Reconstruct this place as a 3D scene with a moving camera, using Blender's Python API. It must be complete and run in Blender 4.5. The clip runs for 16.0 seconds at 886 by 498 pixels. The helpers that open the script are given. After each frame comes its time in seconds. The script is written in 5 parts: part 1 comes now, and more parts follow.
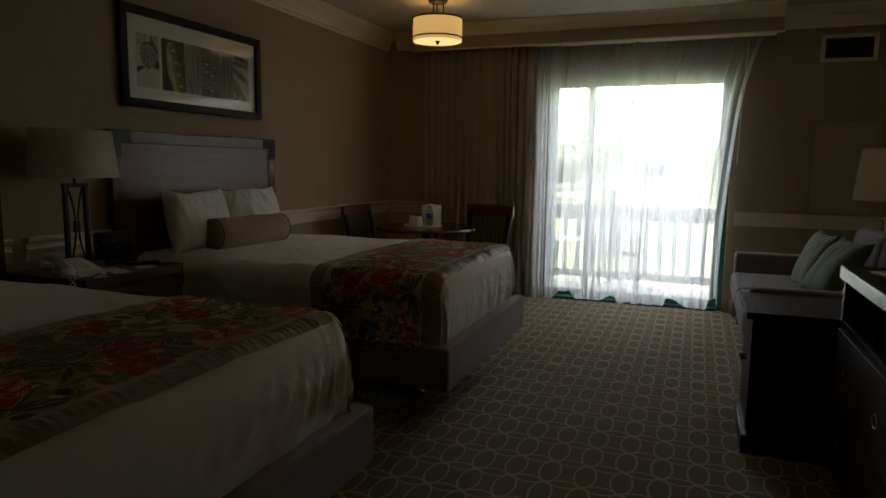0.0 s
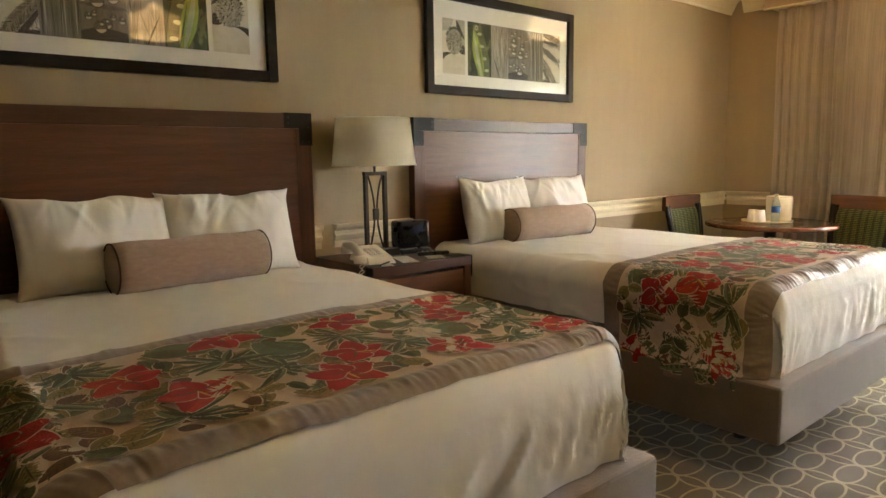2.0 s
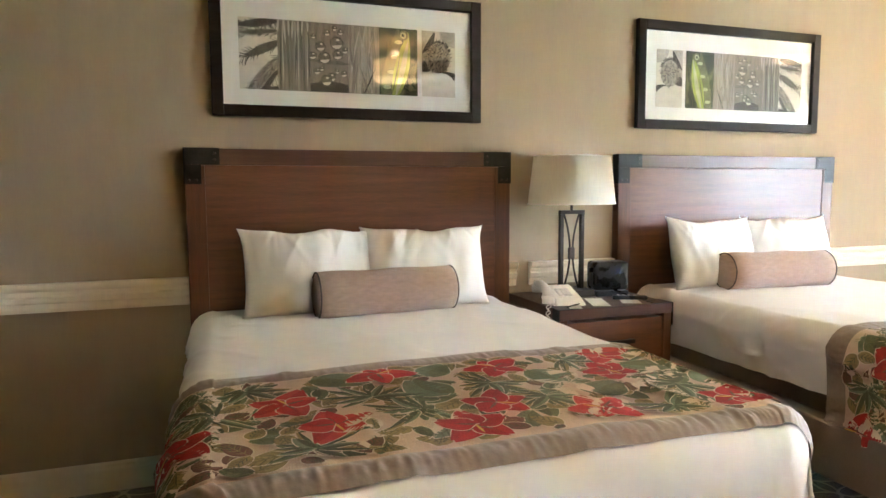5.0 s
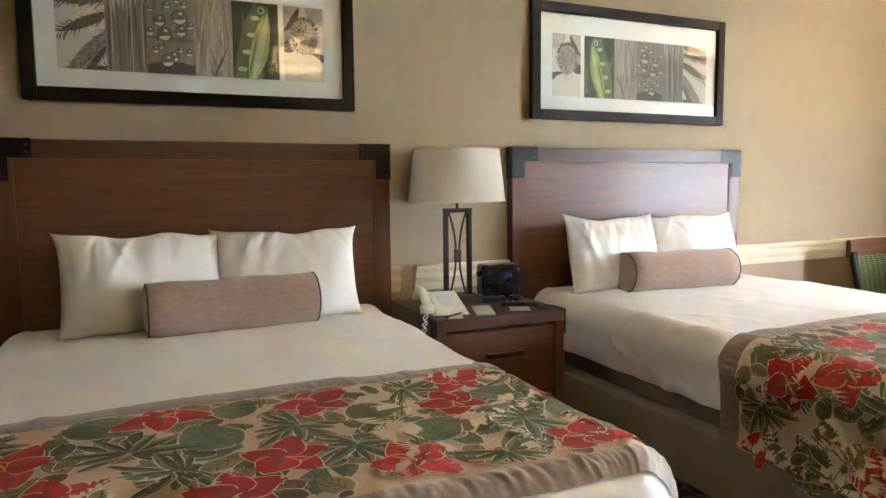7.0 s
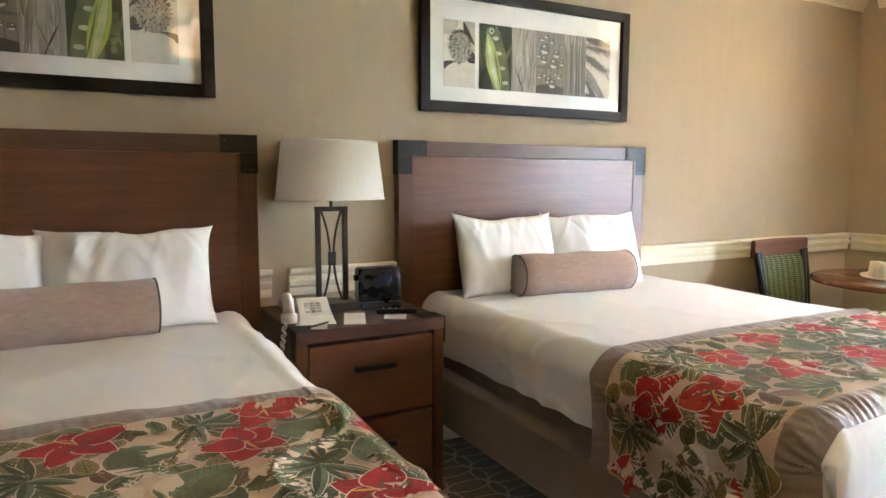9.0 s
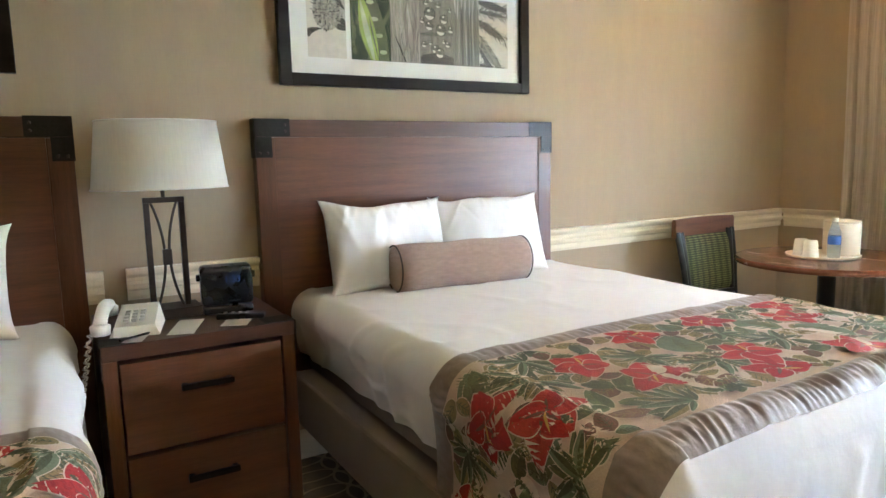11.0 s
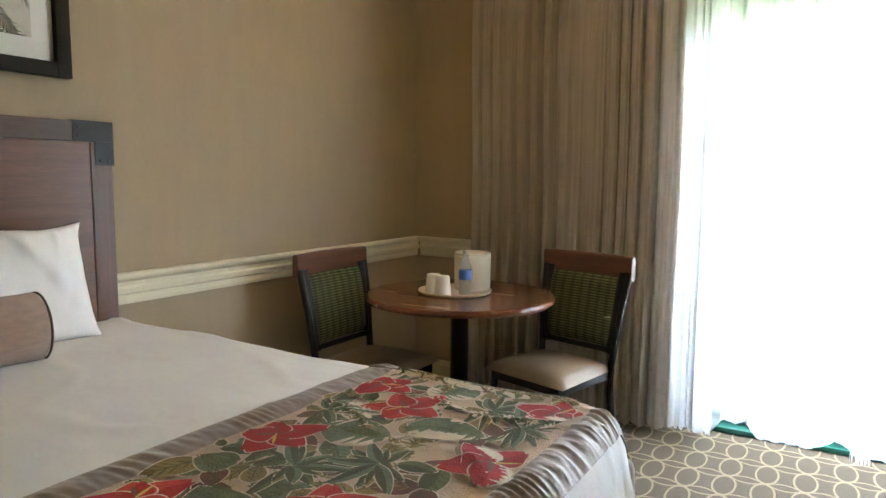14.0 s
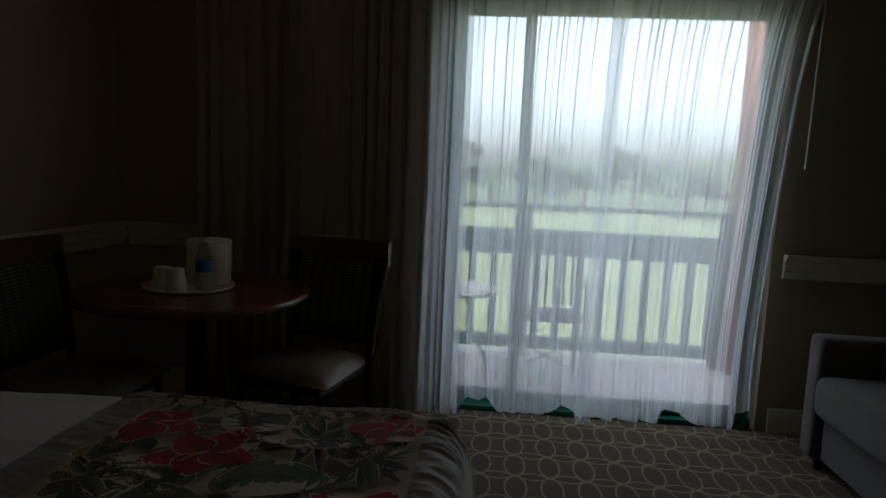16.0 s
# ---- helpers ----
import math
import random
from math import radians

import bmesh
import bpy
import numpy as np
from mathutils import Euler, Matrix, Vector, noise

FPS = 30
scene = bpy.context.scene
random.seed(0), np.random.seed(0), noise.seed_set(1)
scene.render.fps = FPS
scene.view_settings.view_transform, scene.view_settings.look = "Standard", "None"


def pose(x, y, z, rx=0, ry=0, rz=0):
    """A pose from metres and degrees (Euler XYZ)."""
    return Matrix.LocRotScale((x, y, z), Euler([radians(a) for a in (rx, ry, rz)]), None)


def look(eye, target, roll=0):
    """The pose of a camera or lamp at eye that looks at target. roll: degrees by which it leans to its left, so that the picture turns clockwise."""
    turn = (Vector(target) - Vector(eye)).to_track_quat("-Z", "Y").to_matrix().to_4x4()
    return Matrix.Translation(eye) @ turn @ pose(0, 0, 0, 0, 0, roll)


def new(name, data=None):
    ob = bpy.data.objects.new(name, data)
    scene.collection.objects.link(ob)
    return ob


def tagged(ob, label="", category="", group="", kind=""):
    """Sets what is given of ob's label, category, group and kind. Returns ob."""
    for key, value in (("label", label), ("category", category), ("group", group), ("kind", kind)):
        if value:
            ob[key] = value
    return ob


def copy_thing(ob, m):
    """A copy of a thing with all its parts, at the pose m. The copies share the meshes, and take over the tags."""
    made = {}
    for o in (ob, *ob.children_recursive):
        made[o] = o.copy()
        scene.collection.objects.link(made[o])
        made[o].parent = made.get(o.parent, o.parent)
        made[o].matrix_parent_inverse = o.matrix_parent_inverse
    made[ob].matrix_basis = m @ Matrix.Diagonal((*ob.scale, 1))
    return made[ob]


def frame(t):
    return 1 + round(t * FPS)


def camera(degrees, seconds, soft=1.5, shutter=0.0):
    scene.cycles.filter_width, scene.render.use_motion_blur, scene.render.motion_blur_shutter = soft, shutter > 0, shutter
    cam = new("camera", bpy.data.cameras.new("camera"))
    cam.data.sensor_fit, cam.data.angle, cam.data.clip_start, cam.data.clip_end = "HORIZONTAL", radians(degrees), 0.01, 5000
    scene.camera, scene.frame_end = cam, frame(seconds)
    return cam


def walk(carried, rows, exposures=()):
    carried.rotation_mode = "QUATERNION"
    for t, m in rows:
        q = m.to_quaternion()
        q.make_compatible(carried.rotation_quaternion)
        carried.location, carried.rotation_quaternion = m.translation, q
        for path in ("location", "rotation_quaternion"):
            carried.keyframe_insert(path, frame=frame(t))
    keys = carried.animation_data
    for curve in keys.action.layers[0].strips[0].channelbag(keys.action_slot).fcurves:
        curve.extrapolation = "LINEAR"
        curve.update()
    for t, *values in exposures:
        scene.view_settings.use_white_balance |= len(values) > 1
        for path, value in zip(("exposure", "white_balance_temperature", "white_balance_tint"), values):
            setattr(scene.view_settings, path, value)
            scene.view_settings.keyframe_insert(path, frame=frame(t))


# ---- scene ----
cam = camera(68.2, 16.0)
PATH = [
    (0, (3.244, -2.883, 1.364), (2.532, -1.032, 1.109), 0.7),
    (0.5, (3.209, -2.721, 1.332), (2.251, -0.989, 1.048), -0.5),
    (1, (3.174, -2.557, 1.316), (2.069, -0.917, 1.021), 0.8),
    (1.5, (3.124, -2.441, 1.314), (1.87, -0.91, 1.027), -0.8),
    (2, (3.12, -2.334, 1.305), (1.597, -1.067, 1.033), -0.9),
    (2.5, (3.176, -2.206, 1.285), (1.45, -1.229, 1.025), 0.2),
    (3, (3.217, -2.116, 1.314), (1.378, -1.38, 1.035), 0.1),
    (3.2, (3.219, -2.112, 1.328), (1.357, -1.432, 1.065), -0.3),
    (5.3, (3.2, -2.121, 1.356), (1.32, -1.459, 1.189), -0.2),
    (5.5, (3.124, -2.057, 1.323), (1.267, -1.329, 1.171), -0.2),
    (6, (3.026, -1.946, 1.32), (1.192, -1.157, 1.19), -0.4),
    (6.5, (2.963, -1.836, 1.315), (1.145, -1.015, 1.167), -2.1),
    (7, (2.997, -1.69, 1.347), (1.177, -0.884, 1.157), -0.6),
    (7.5, (3.028, -1.53, 1.357), (1.189, -0.769, 1.159), 0.1),
    (8, (3.065, -1.451, 1.364), (1.214, -0.723, 1.153), -0.2),
    (8.5, (3.041, -1.392, 1.373), (1.216, -0.603, 1.158), -1.0),
    (9, (2.921, -1.298, 1.368), (1.171, -0.354, 1.152), 0.1),
    (9.2, (2.853, -1.242, 1.345), (1.13, -0.243, 1.154), -1.2),
    (11.3, (2.833, -0.675, 1.355), (1.138, 0.346, 1.068), -1.2),
    (11.5, (2.819, -0.637, 1.358), (1.167, 0.453, 1.068), -1.9),
    (12, (2.732, -0.475, 1.359), (1.188, 0.765, 1.079), -1.7),
    (12.5, (2.642, -0.337, 1.359), (1.249, 1.069, 1.074), -2.1),
    (13, (2.573, -0.231, 1.354), (1.255, 1.245, 1.059), -0.3),
    (13.5, (2.491, -0.03, 1.35), (1.337, 1.584, 1.101), 1.0),
    (14, (2.442, 0.095, 1.345), (1.413, 1.797, 1.133), 0.5),
    (14.5, (2.389, 0.16, 1.337), (1.564, 1.967, 1.106), 0.4),
    (15, (2.279, 0.22, 1.319), (1.705, 2.124, 1.113), -0.0),
    (15.5, (2.148, 0.211, 1.323), (1.848, 2.179, 1.133), 0.0),
    (16, (2.09, 0.27, 1.318), (1.934, 2.25, 1.08), 2.5),
]
EXPOSURES = [(0.0, 3.3, 6700, 11), (0.5, 3.45, 6700, 11), (1.0, 4.35, 6900, 12), (1.5, 5.65, 7300, 13), (2.0, 6.9, 7000, 12), (2.5, 7.55, 6700, 12), (3.0, 7.8, 6300, 11),
             (5.5, 7.93, 5700, 13), (7.0, 7.52, 5650, 13), (9.0, 7.5, 5600, 13), (11.5, 7.12, 5350, 10), (12.5, 6.8, 5400, 10), (13.5, 6.62, 5550, 9), (14.0, 6.15, 5850, 9), (14.5, 5.1, 6100, 9),
             (15.0, 3.4, 6000, 9), (15.5, 2.2, 5900, 9), (16.0, 1.8, 5900, 9)]
walk(cam, [(t, look(eye, target, roll)) for t, eye, target, roll in PATH], EXPOSURES)

# ---- light ----
world = bpy.data.worlds.new("sky")
scene.world = world
world.use_nodes = True
wn = world.node_tree.nodes
sky = wn.new("ShaderNodeTexSky")
sky.sky_type = 'NISHITA'
sky.sun_disc = False
sky.sun_elevation = radians(48)
sky.sun_rotation = radians(200)
sky.dust_density = 4.0
wn["Background"].inputs[1].default_value = 0.15
grey = wn.new("ShaderNodeHueSaturation")  # thin overcast takes most of the blue out
grey.inputs["Saturation"].default_value = 0.35
world.node_tree.links.new(sky.outputs[0], grey.inputs["Color"])
world.node_tree.links.new(grey.outputs[0], wn["Background"].inputs[0])
sun = new("sun", bpy.data.lights.new("sun", 'SUN'))
sun.data.energy, sun.data.angle, sun.data.color = 2.4, radians(12), (1.0, 0.95, 0.88)
sun.matrix_world = look((0, 0, 20), (6.0, 16.4, 0))


# ---- materials ----
def material(name, colour, rough=0.6, metal=0.0, noise_scale=0.0, amount=0.15, bump=0.0, bump_scale=60.0, stretch=(1, 1, 1), sheen=0.0):
    """A principled material whose colour varies at a broad and a fine scale, with a fine relief."""
    m = bpy.data.materials.new(name)
    m.use_nodes = True
    nt = m.node_tree
    b = nt.nodes["Principled BSDF"]
    b.inputs["Roughness"].default_value, b.inputs["Metallic"].default_value = rough, metal
    b.inputs["Sheen Weight"].default_value = sheen
    b.inputs["Base Color"].default_value = (*colour, 1)
    co = nt.nodes.new("ShaderNodeTexCoord")
    mp = nt.nodes.new("ShaderNodeMapping")
    mp.inputs["Scale"].default_value = stretch
    nt.links.new(co.outputs["Object"], mp.inputs["Vector"])
    if noise_scale:
        n1 = nt.nodes.new("ShaderNodeTexNoise")
        n1.inputs["Scale"].default_value, n1.inputs["Detail"].default_value = noise_scale, 6
        n2 = nt.nodes.new("ShaderNodeTexNoise")
        n2.inputs["Scale"].default_value, n2.inputs["Detail"].default_value = noise_scale * 9, 3
        nt.links.new(mp.outputs[0], n1.inputs["Vector"])
        nt.links.new(mp.outputs[0], n2.inputs["Vector"])
        mixn = nt.nodes.new("ShaderNodeMix")
        mixn.inputs[0].default_value = 0.4
        nt.links.new(n1.outputs[0], mixn.inputs[2])
        nt.links.new(n2.outputs[0], mixn.inputs[3])
        ramp = nt.nodes.new("ShaderNodeValToRGB")
        ramp.color_ramp.elements[0].position, ramp.color_ramp.elements[1].position = 0.3, 0.7
        ramp.color_ramp.elements[0].color = (*[c * (1 - amount) for c in colour], 1)
        ramp.color_ramp.elements[1].color = (*[min(1, c * (1 + amount)) for c in colour], 1)
        nt.links.new(mixn.outputs[0], ramp.inputs[0])
        nt.links.new(ramp.outputs[0], b.inputs["Base Color"])
        rr = nt.nodes.new("ShaderNodeMapRange")
        rr.inputs["To Min"].default_value, rr.inputs["To Max"].default_value = max(0, rough - 0.08), min(1, rough + 0.08)
        nt.links.new(n1.outputs[0], rr.inputs[0])
        nt.links.new(rr.outputs[0], b.inputs["Roughness"])
    if bump:
        nb = nt.nodes.new("ShaderNodeTexNoise")
        nb.inputs["Scale"].default_value, nb.inputs["Detail"].default_value = bump_scale, 4
        nt.links.new(mp.outputs[0], nb.inputs["Vector"])
        bp = nt.nodes.new("ShaderNodeBump")
        bp.inputs["Strength"].default_value, bp.inputs["Distance"].default_value = bump, 0.01
        nt.links.new(nb.outputs[0], bp.inputs["Height"])
        nt.links.new(bp.outputs[0], b.inputs["Normal"])
    return m


def mathnode(nt, op, a, b=None):
    n = nt.nodes.new("ShaderNodeMath")
    n.operation = op
    for k, v in enumerate((a, b)):
        if v is None:
            continue
        if isinstance(v, (int, float)):
            n.inputs[k].default_value = v
        else:
            nt.links.new(v, n.inputs[k])
    return n.outputs[0]


def carpet_material():
    """Brown carpet with rows of light rings and crossing petal lines woven in."""
    m = material("carpet", (0.128, 0.088, 0.040), 0.95, 0, 40, 0.25, 0.6, 350, sheen=0.2)
    nt = m.node_tree
    b = nt.nodes["Principled BSDF"]
    base = b.inputs["Base Color"].links[0].from_socket
    co = nt.nodes.new("ShaderNodeTexCoord")
    sep = nt.nodes.new("ShaderNodeSeparateXYZ")
    nt.links.new(co.outputs["Object"], sep.inputs[0])
    u = mathnode(nt, 'DIVIDE', mathnode(nt, 'SUBTRACT', sep.outputs[0], 1.999), 0.156)
    v = mathnode(nt, 'DIVIDE', mathnode(nt, 'SUBTRACT', sep.outputs[1], 3.245), 0.215)
    cu = mathnode(nt, 'SUBTRACT', mathnode(nt, 'FRACT', u), 0.5)
    cv = mathnode(nt, 'SUBTRACT', mathnode(nt, 'FRACT', v), 0.5)
    ru = mathnode(nt, 'DIVIDE', cu, 0.33)
    rv = mathnode(nt, 'DIVIDE', cv, 0.54)
    r = mathnode(nt, 'SQRT', mathnode(nt, 'ADD', mathnode(nt, 'MULTIPLY', ru, ru), mathnode(nt, 'MULTIPLY', rv, rv)))
    ring = mathnode(nt, 'LESS_THAN', mathnode(nt, 'ABSOLUTE', mathnode(nt, 'SUBTRACT', r, 0.90)), 0.085)
    # flat lens lines that join the rings' meeting points from row to row
    swing = mathnode(nt, 'MULTIPLY', mathnode(nt, 'ABSOLUTE', mathnode(nt, 'SINE', mathnode(nt, 'MULTIPLY', cu, math.pi))), 0.15)
    d1 = mathnode(nt, 'ABSOLUTE', mathnode(nt, 'SUBTRACT', mathnode(nt, 'SUBTRACT', 0.5, mathnode(nt, 'ABSOLUTE', cv)), swing))
    l1 = mathnode(nt, 'LESS_THAN', d1, 0.028)
    n = nt.nodes.new("ShaderNodeTexNoise")
    n.inputs["Scale"].default_value = 150
    nt.links.new(co.outputs["Object"], n.inputs["Vector"])
    worn = nt.nodes.new("ShaderNodeMapRange")
    worn.inputs[1].default_value, worn.inputs[2].default_value = 0.3, 0.6
    worn.inputs[3].default_value, worn.inputs[4].default_value = 0.6, 1.0
    nt.links.new(n.outputs[0], worn.inputs[0])
    mask = mathnode(nt, 'MULTIPLY', mathnode(nt, 'MAXIMUM', ring, mathnode(nt, 'MULTIPLY', l1, 0.95)), worn.outputs[0])
    mix = nt.nodes.new("ShaderNodeMix")
    mix.data_type = 'RGBA'
    nt.links.new(mask, mix.inputs[0])
    nt.links.new(base, mix.inputs[6])
    mix.inputs[7].default_value = (0.47, 0.375, 0.20, 1)
    nt.links.new(mix.outputs[2], b.inputs["Base Color"])
    return m


def wood_material(name, colour, rough=0.35, along="y", amount=0.35):
    stretch = {"y": (14, 0.8, 14), "x": (0.8, 14, 14), "z": (14, 14, 0.8)}[along]
    return material(name, colour, rough, 0, 3.0, amount, 0.08, 12, stretch)


def sheer_material(name, see, colour, spread=0.75, vary=0.3):
    """Thin woven cloth: part open weave, part cloth that lets light through."""
    m = bpy.data.materials.new(name)
    m.use_nodes = True
    nt = m.node_tree
    nt.nodes.remove(nt.nodes["Principled BSDF"])
    out = nt.nodes["Material Output"]
    tr = nt.nodes.new("ShaderNodeBsdfTransparent")
    tl = nt.nodes.new("ShaderNodeBsdfTranslucent")
    df = nt.nodes.new("ShaderNodeBsdfDiffuse")
    co = nt.nodes.new("ShaderNodeTexCoord")
    mp = nt.nodes.new("ShaderNodeMapping")
    mp.inputs["Scale"].default_value = (160, 160, 3)
    n = nt.nodes.new("ShaderNodeTexNoise")
    n.inputs["Scale"].default_value, n.inputs["Detail"].default_value = 1.0, 3
    nt.links.new(co.outputs["Object"], mp.inputs[0])
    nt.links.new(mp.outputs[0], n.inputs["Vector"])
    ramp = nt.nodes.new("ShaderNodeValToRGB")
    ramp.color_ramp.elements[0].position, ramp.color_ramp.elements[1].position = 0.35, 0.65
    ramp.color_ramp.elements[0].color = (*[c * (1 - vary) for c in colour], 1)
    ramp.color_ramp.elements[1].color = (*colour, 1)
    nt.links.new(n.outputs[0], ramp.inputs[0])
    for s in (tl, df):
        nt.links.new(ramp.outputs[0], s.inputs[0])
    a = nt.nodes.new("ShaderNodeMixShader")
    a.inputs[0].default_value = spread
    nt.links.new(df.outputs[0], a.inputs[1])
    nt.links.new(tl.outputs[0], a.inputs[2])
    if see <= 0:
        nt.links.new(a.outputs[0], out.inputs[0])
        return m
    rr = nt.nodes.new("ShaderNodeMapRange")
    rr.inputs[1].default_value, rr.inputs[2].default_value = 0.3, 0.7
    rr.inputs[3].default_value, rr.inputs[4].default_value = 1 - see + 0.06, 1 - see - 0.06
    nt.links.new(n.outputs[0], rr.inputs[0])
    mx = nt.nodes.new("ShaderNodeMixShader")
    nt.links.new(rr.outputs[0], mx.inputs[0])
    nt.links.new(tr.outputs[0], mx.inputs[1])
    nt.links.new(a.outputs[0], mx.inputs[2])
    nt.links.new(mx.outputs[0], out.inputs[0])
    return m


def pane_material(name, tint=(1, 1, 1)):
    """A thin flat pane: clear, with a mirror's gloss that grows at grazing angles."""
    m = bpy.data.materials.new(name)
    m.use_nodes = True
    nt = m.node_tree
    nt.nodes.remove(nt.nodes["Principled BSDF"])
    tr = nt.nodes.new("ShaderNodeBsdfTransparent")
    tr.inputs[0].default_value = (*tint, 1)
    gl = nt.nodes.new("ShaderNodeBsdfGlossy")
    gl.inputs["Roughness"].default_value = 0.02
    lw = nt.nodes.new("ShaderNodeLayerWeight")
    lw.inputs[0].default_value = 0.5
    gloss = mathnode(nt, 'ADD', mathnode(nt, 'MULTIPLY', mathnode(nt, 'POWER', lw.outputs["Facing"], 5.0), 0.9), 0.05)
    mx = nt.nodes.new("ShaderNodeMixShader")
    nt.links.new(gloss, mx.inputs[0])
    nt.links.new(tr.outputs[0], mx.inputs[1])
    nt.links.new(gl.outputs[0], mx.inputs[2])
    nt.links.new(mx.outputs[0], nt.nodes["Material Output"].inputs[0])
    return m


def glow_material(name, colour, strength, base=(0.8, 0.7, 0.5)):
    m = material(name, base, 0.7)
    b = m.node_tree.nodes["Principled BSDF"]
    b.inputs["Emission Color"].default_value = (*colour, 1)
    b.inputs["Emission Strength"].default_value = strength
    return m


WALL = material("wall_paper", (0.395, 0.310, 0.200), 0.75, 0, 2.5, 0.05, 0.12, 90, (6, 6, 1))
CREAM = material("cream_trim_paint", (0.78, 0.70, 0.52), 0.4, 0, 4, 0.05, 0.04, 40)
PANELT = material("tan_panel_paint", (0.46, 0.37, 0.25), 0.6, 0, 4, 0.05, 0.05, 60)
CEIL = material("ceiling_paint", (0.58, 0.52, 0.40), 0.9, 0, 6, 0.04, 0.2, 120)
CARPET = carpet_material()
WOOD = wood_material("red_brown_wood", (0.13, 0.050, 0.021), 0.36)
WOOD.node_tree.nodes["Principled BSDF"].inputs["Coat Weight"].default_value = 0.14
WOOD.node_tree.nodes["Principled BSDF"].inputs["Coat Roughness"].default_value = 0.55
WOODV = wood_material("red_brown_wood_upright", (0.115, 0.045, 0.020), 0.36, "z")
WOODD = wood_material("dark_wood_edge", (0.082, 0.036, 0.020), 0.38)
TABLEW = wood_material("table_wood", (0.16, 0.065, 0.032), 0.25, "x")
DARKW = wood_material("espresso_wood", (0.016, 0.010, 0.008), 0.45)
LACQUER = wood_material("lacquered_dark_wood", (0.020, 0.013, 0.010), 0.2)
DARKW.node_tree.nodes["Principled BSDF"].inputs["Specular IOR Level"].default_value = 0.3
IRON = material("black_iron", (0.020, 0.019, 0.018), 0.42, 0.6, 20, 0.3, 0.1, 80)
BRONZE = material("bronze_metal", (0.045, 0.034, 0.028), 0.45, 0.5, 20, 0.3, 0.1, 80)
SHEET = material("white_bed_linen", (0.82, 0.81, 0.80), 0.85, 0, 3, 0.03, 0.5, 7, sheen=0.2)
PILLOW = material("white_pillow_cotton", (0.83, 0.82, 0.81), 0.85, 0, 3, 0.03, 0.3, 14, sheen=0.2)
BOLSTER = material("beige_woven_fabric", (0.40, 0.275, 0.205), 0.85, 0, 30, 0.2, 0.5, 260, (1, 1, 3), sheen=0.3)
PIPING = material("dark_piping", (0.10, 0.075, 0.065), 0.8, 0, 40, 0.2)
BASEF = material("taupe_base_fabric", (0.19, 0.150, 0.122), 0.9, 0, 12, 0.12, 0.4, 200, sheen=0.3)
SATIN = material("taupe_satin_band", (0.235, 0.18, 0.14), 0.58, 0, 8, 0.2, 0.3, 30, sheen=0.4)
PRINT = material("tan_printed_cotton", (0.60, 0.465, 0.35), 0.85, 0, 8, 0.12, 0.35, 220)
RED = material("red_petals", (0.36, 0.022, 0.022), 0.85, 0, 12, 0.35, 0.3, 220)
CORAL = material("coral_petals", (0.45, 0.050, 0.035), 0.85, 0, 12, 0.35, 0.3, 220)
GREEN = material("deep_green_leaf", (0.125, 0.138, 0.066), 0.85, 0, 14, 0.45, 0.3, 220)
OLIVE = material("olive_leaf", (0.26, 0.205, 0.088), 0.85, 0, 14, 0.35, 0.3, 220)
PLUM = material("plum_leaf", (0.16, 0.080, 0.055), 0.85, 0, 14, 0.35, 0.3, 220)
LINE = material("cream_outline_print", (0.68, 0.58, 0.45), 0.85, 0, 20, 0.1, 0.3, 220)
DEEPG = material("dark_green_ink", (0.070, 0.082, 0.042), 0.85, 0, 14, 0.4, 0.3, 220)
TEALG = material("sea_green_leaf", (0.155, 0.190, 0.115), 0.85, 0, 14, 0.4, 0.3, 220)
CRIMSON = material("crimson_ink", (0.30, 0.018, 0.020), 0.85, 0, 12, 0.35, 0.3, 220)
STAMEN = material("yellow_stamen", (0.62, 0.42, 0.10), 0.85, 0, 14, 0.2)
SHADE = sheer_material("lamp_shade_linen", 0.0, (0.94, 0.92, 0.87), 0.5, 0.04)
DRAPE = sheer_material("beige_drape_cloth", 0.0, (0.56, 0.485, 0.41), 0.32, 0.16)
SHEER = sheer_material("white_sheer_cloth", 0.44, (0.96, 0.975, 0.985), 0.92, 0.10)
PANE = pane_material("clear_glass")
FRAMEG = pane_material("picture_glass")
TEAL = material("green_door_frame", (0.015, 0.16, 0.11), 0.4, 0.0, 8, 0.15)
RAILP = material("grey_green_rail_paint", (0.14, 0.20, 0.19), 0.6, 0, 8, 0.15, 0.2, 60)
CONCRETE = material("balcony_concrete", (0.68, 0.66, 0.63), 0.9, 0, 3, 0.12, 0.4, 80)
WHITEP = material("white_plastic", (0.74, 0.71, 0.64), 0.4, 0, 10, 0.04)
BLACKP = material("black_plastic", (0.012, 0.013, 0.015), 0.28, 0, 20, 0.2)
PAPER = material("white_card", (0.78, 0.77, 0.74), 0.7, 0, 10, 0.04)
MAT = material("white_picture_mat", (0.80, 0.79, 0.76), 0.8, 0, 20, 0.02, 0.1, 200)
FRAMEW = wood_material("black_brown_frame", (0.014, 0.010, 0.008), 0.5)
FRAMEW.node_tree.nodes["Principled BSDF"].inputs["Specular IOR Level"].default_value = 0.2
SOFA = material("lavender_grey_sofa_cloth", (0.14, 0.122, 0.122), 0.9, 0, 20, 0.12, 0.4, 240, sheen=0.3)
PGREEN = material("sage_green_pillow", (0.10, 0.13, 0.085), 0.85, 0, 60, 0.35, 0.4, 160)
PSTRIPE = material("dashed_green_weave", (0.10, 0.125, 0.08), 0.85, 0, 60, 0.3, 0.4, 160)
weave = PSTRIPE.node_tree
rows_of = weave.nodes.new("ShaderNodeTexCoord")
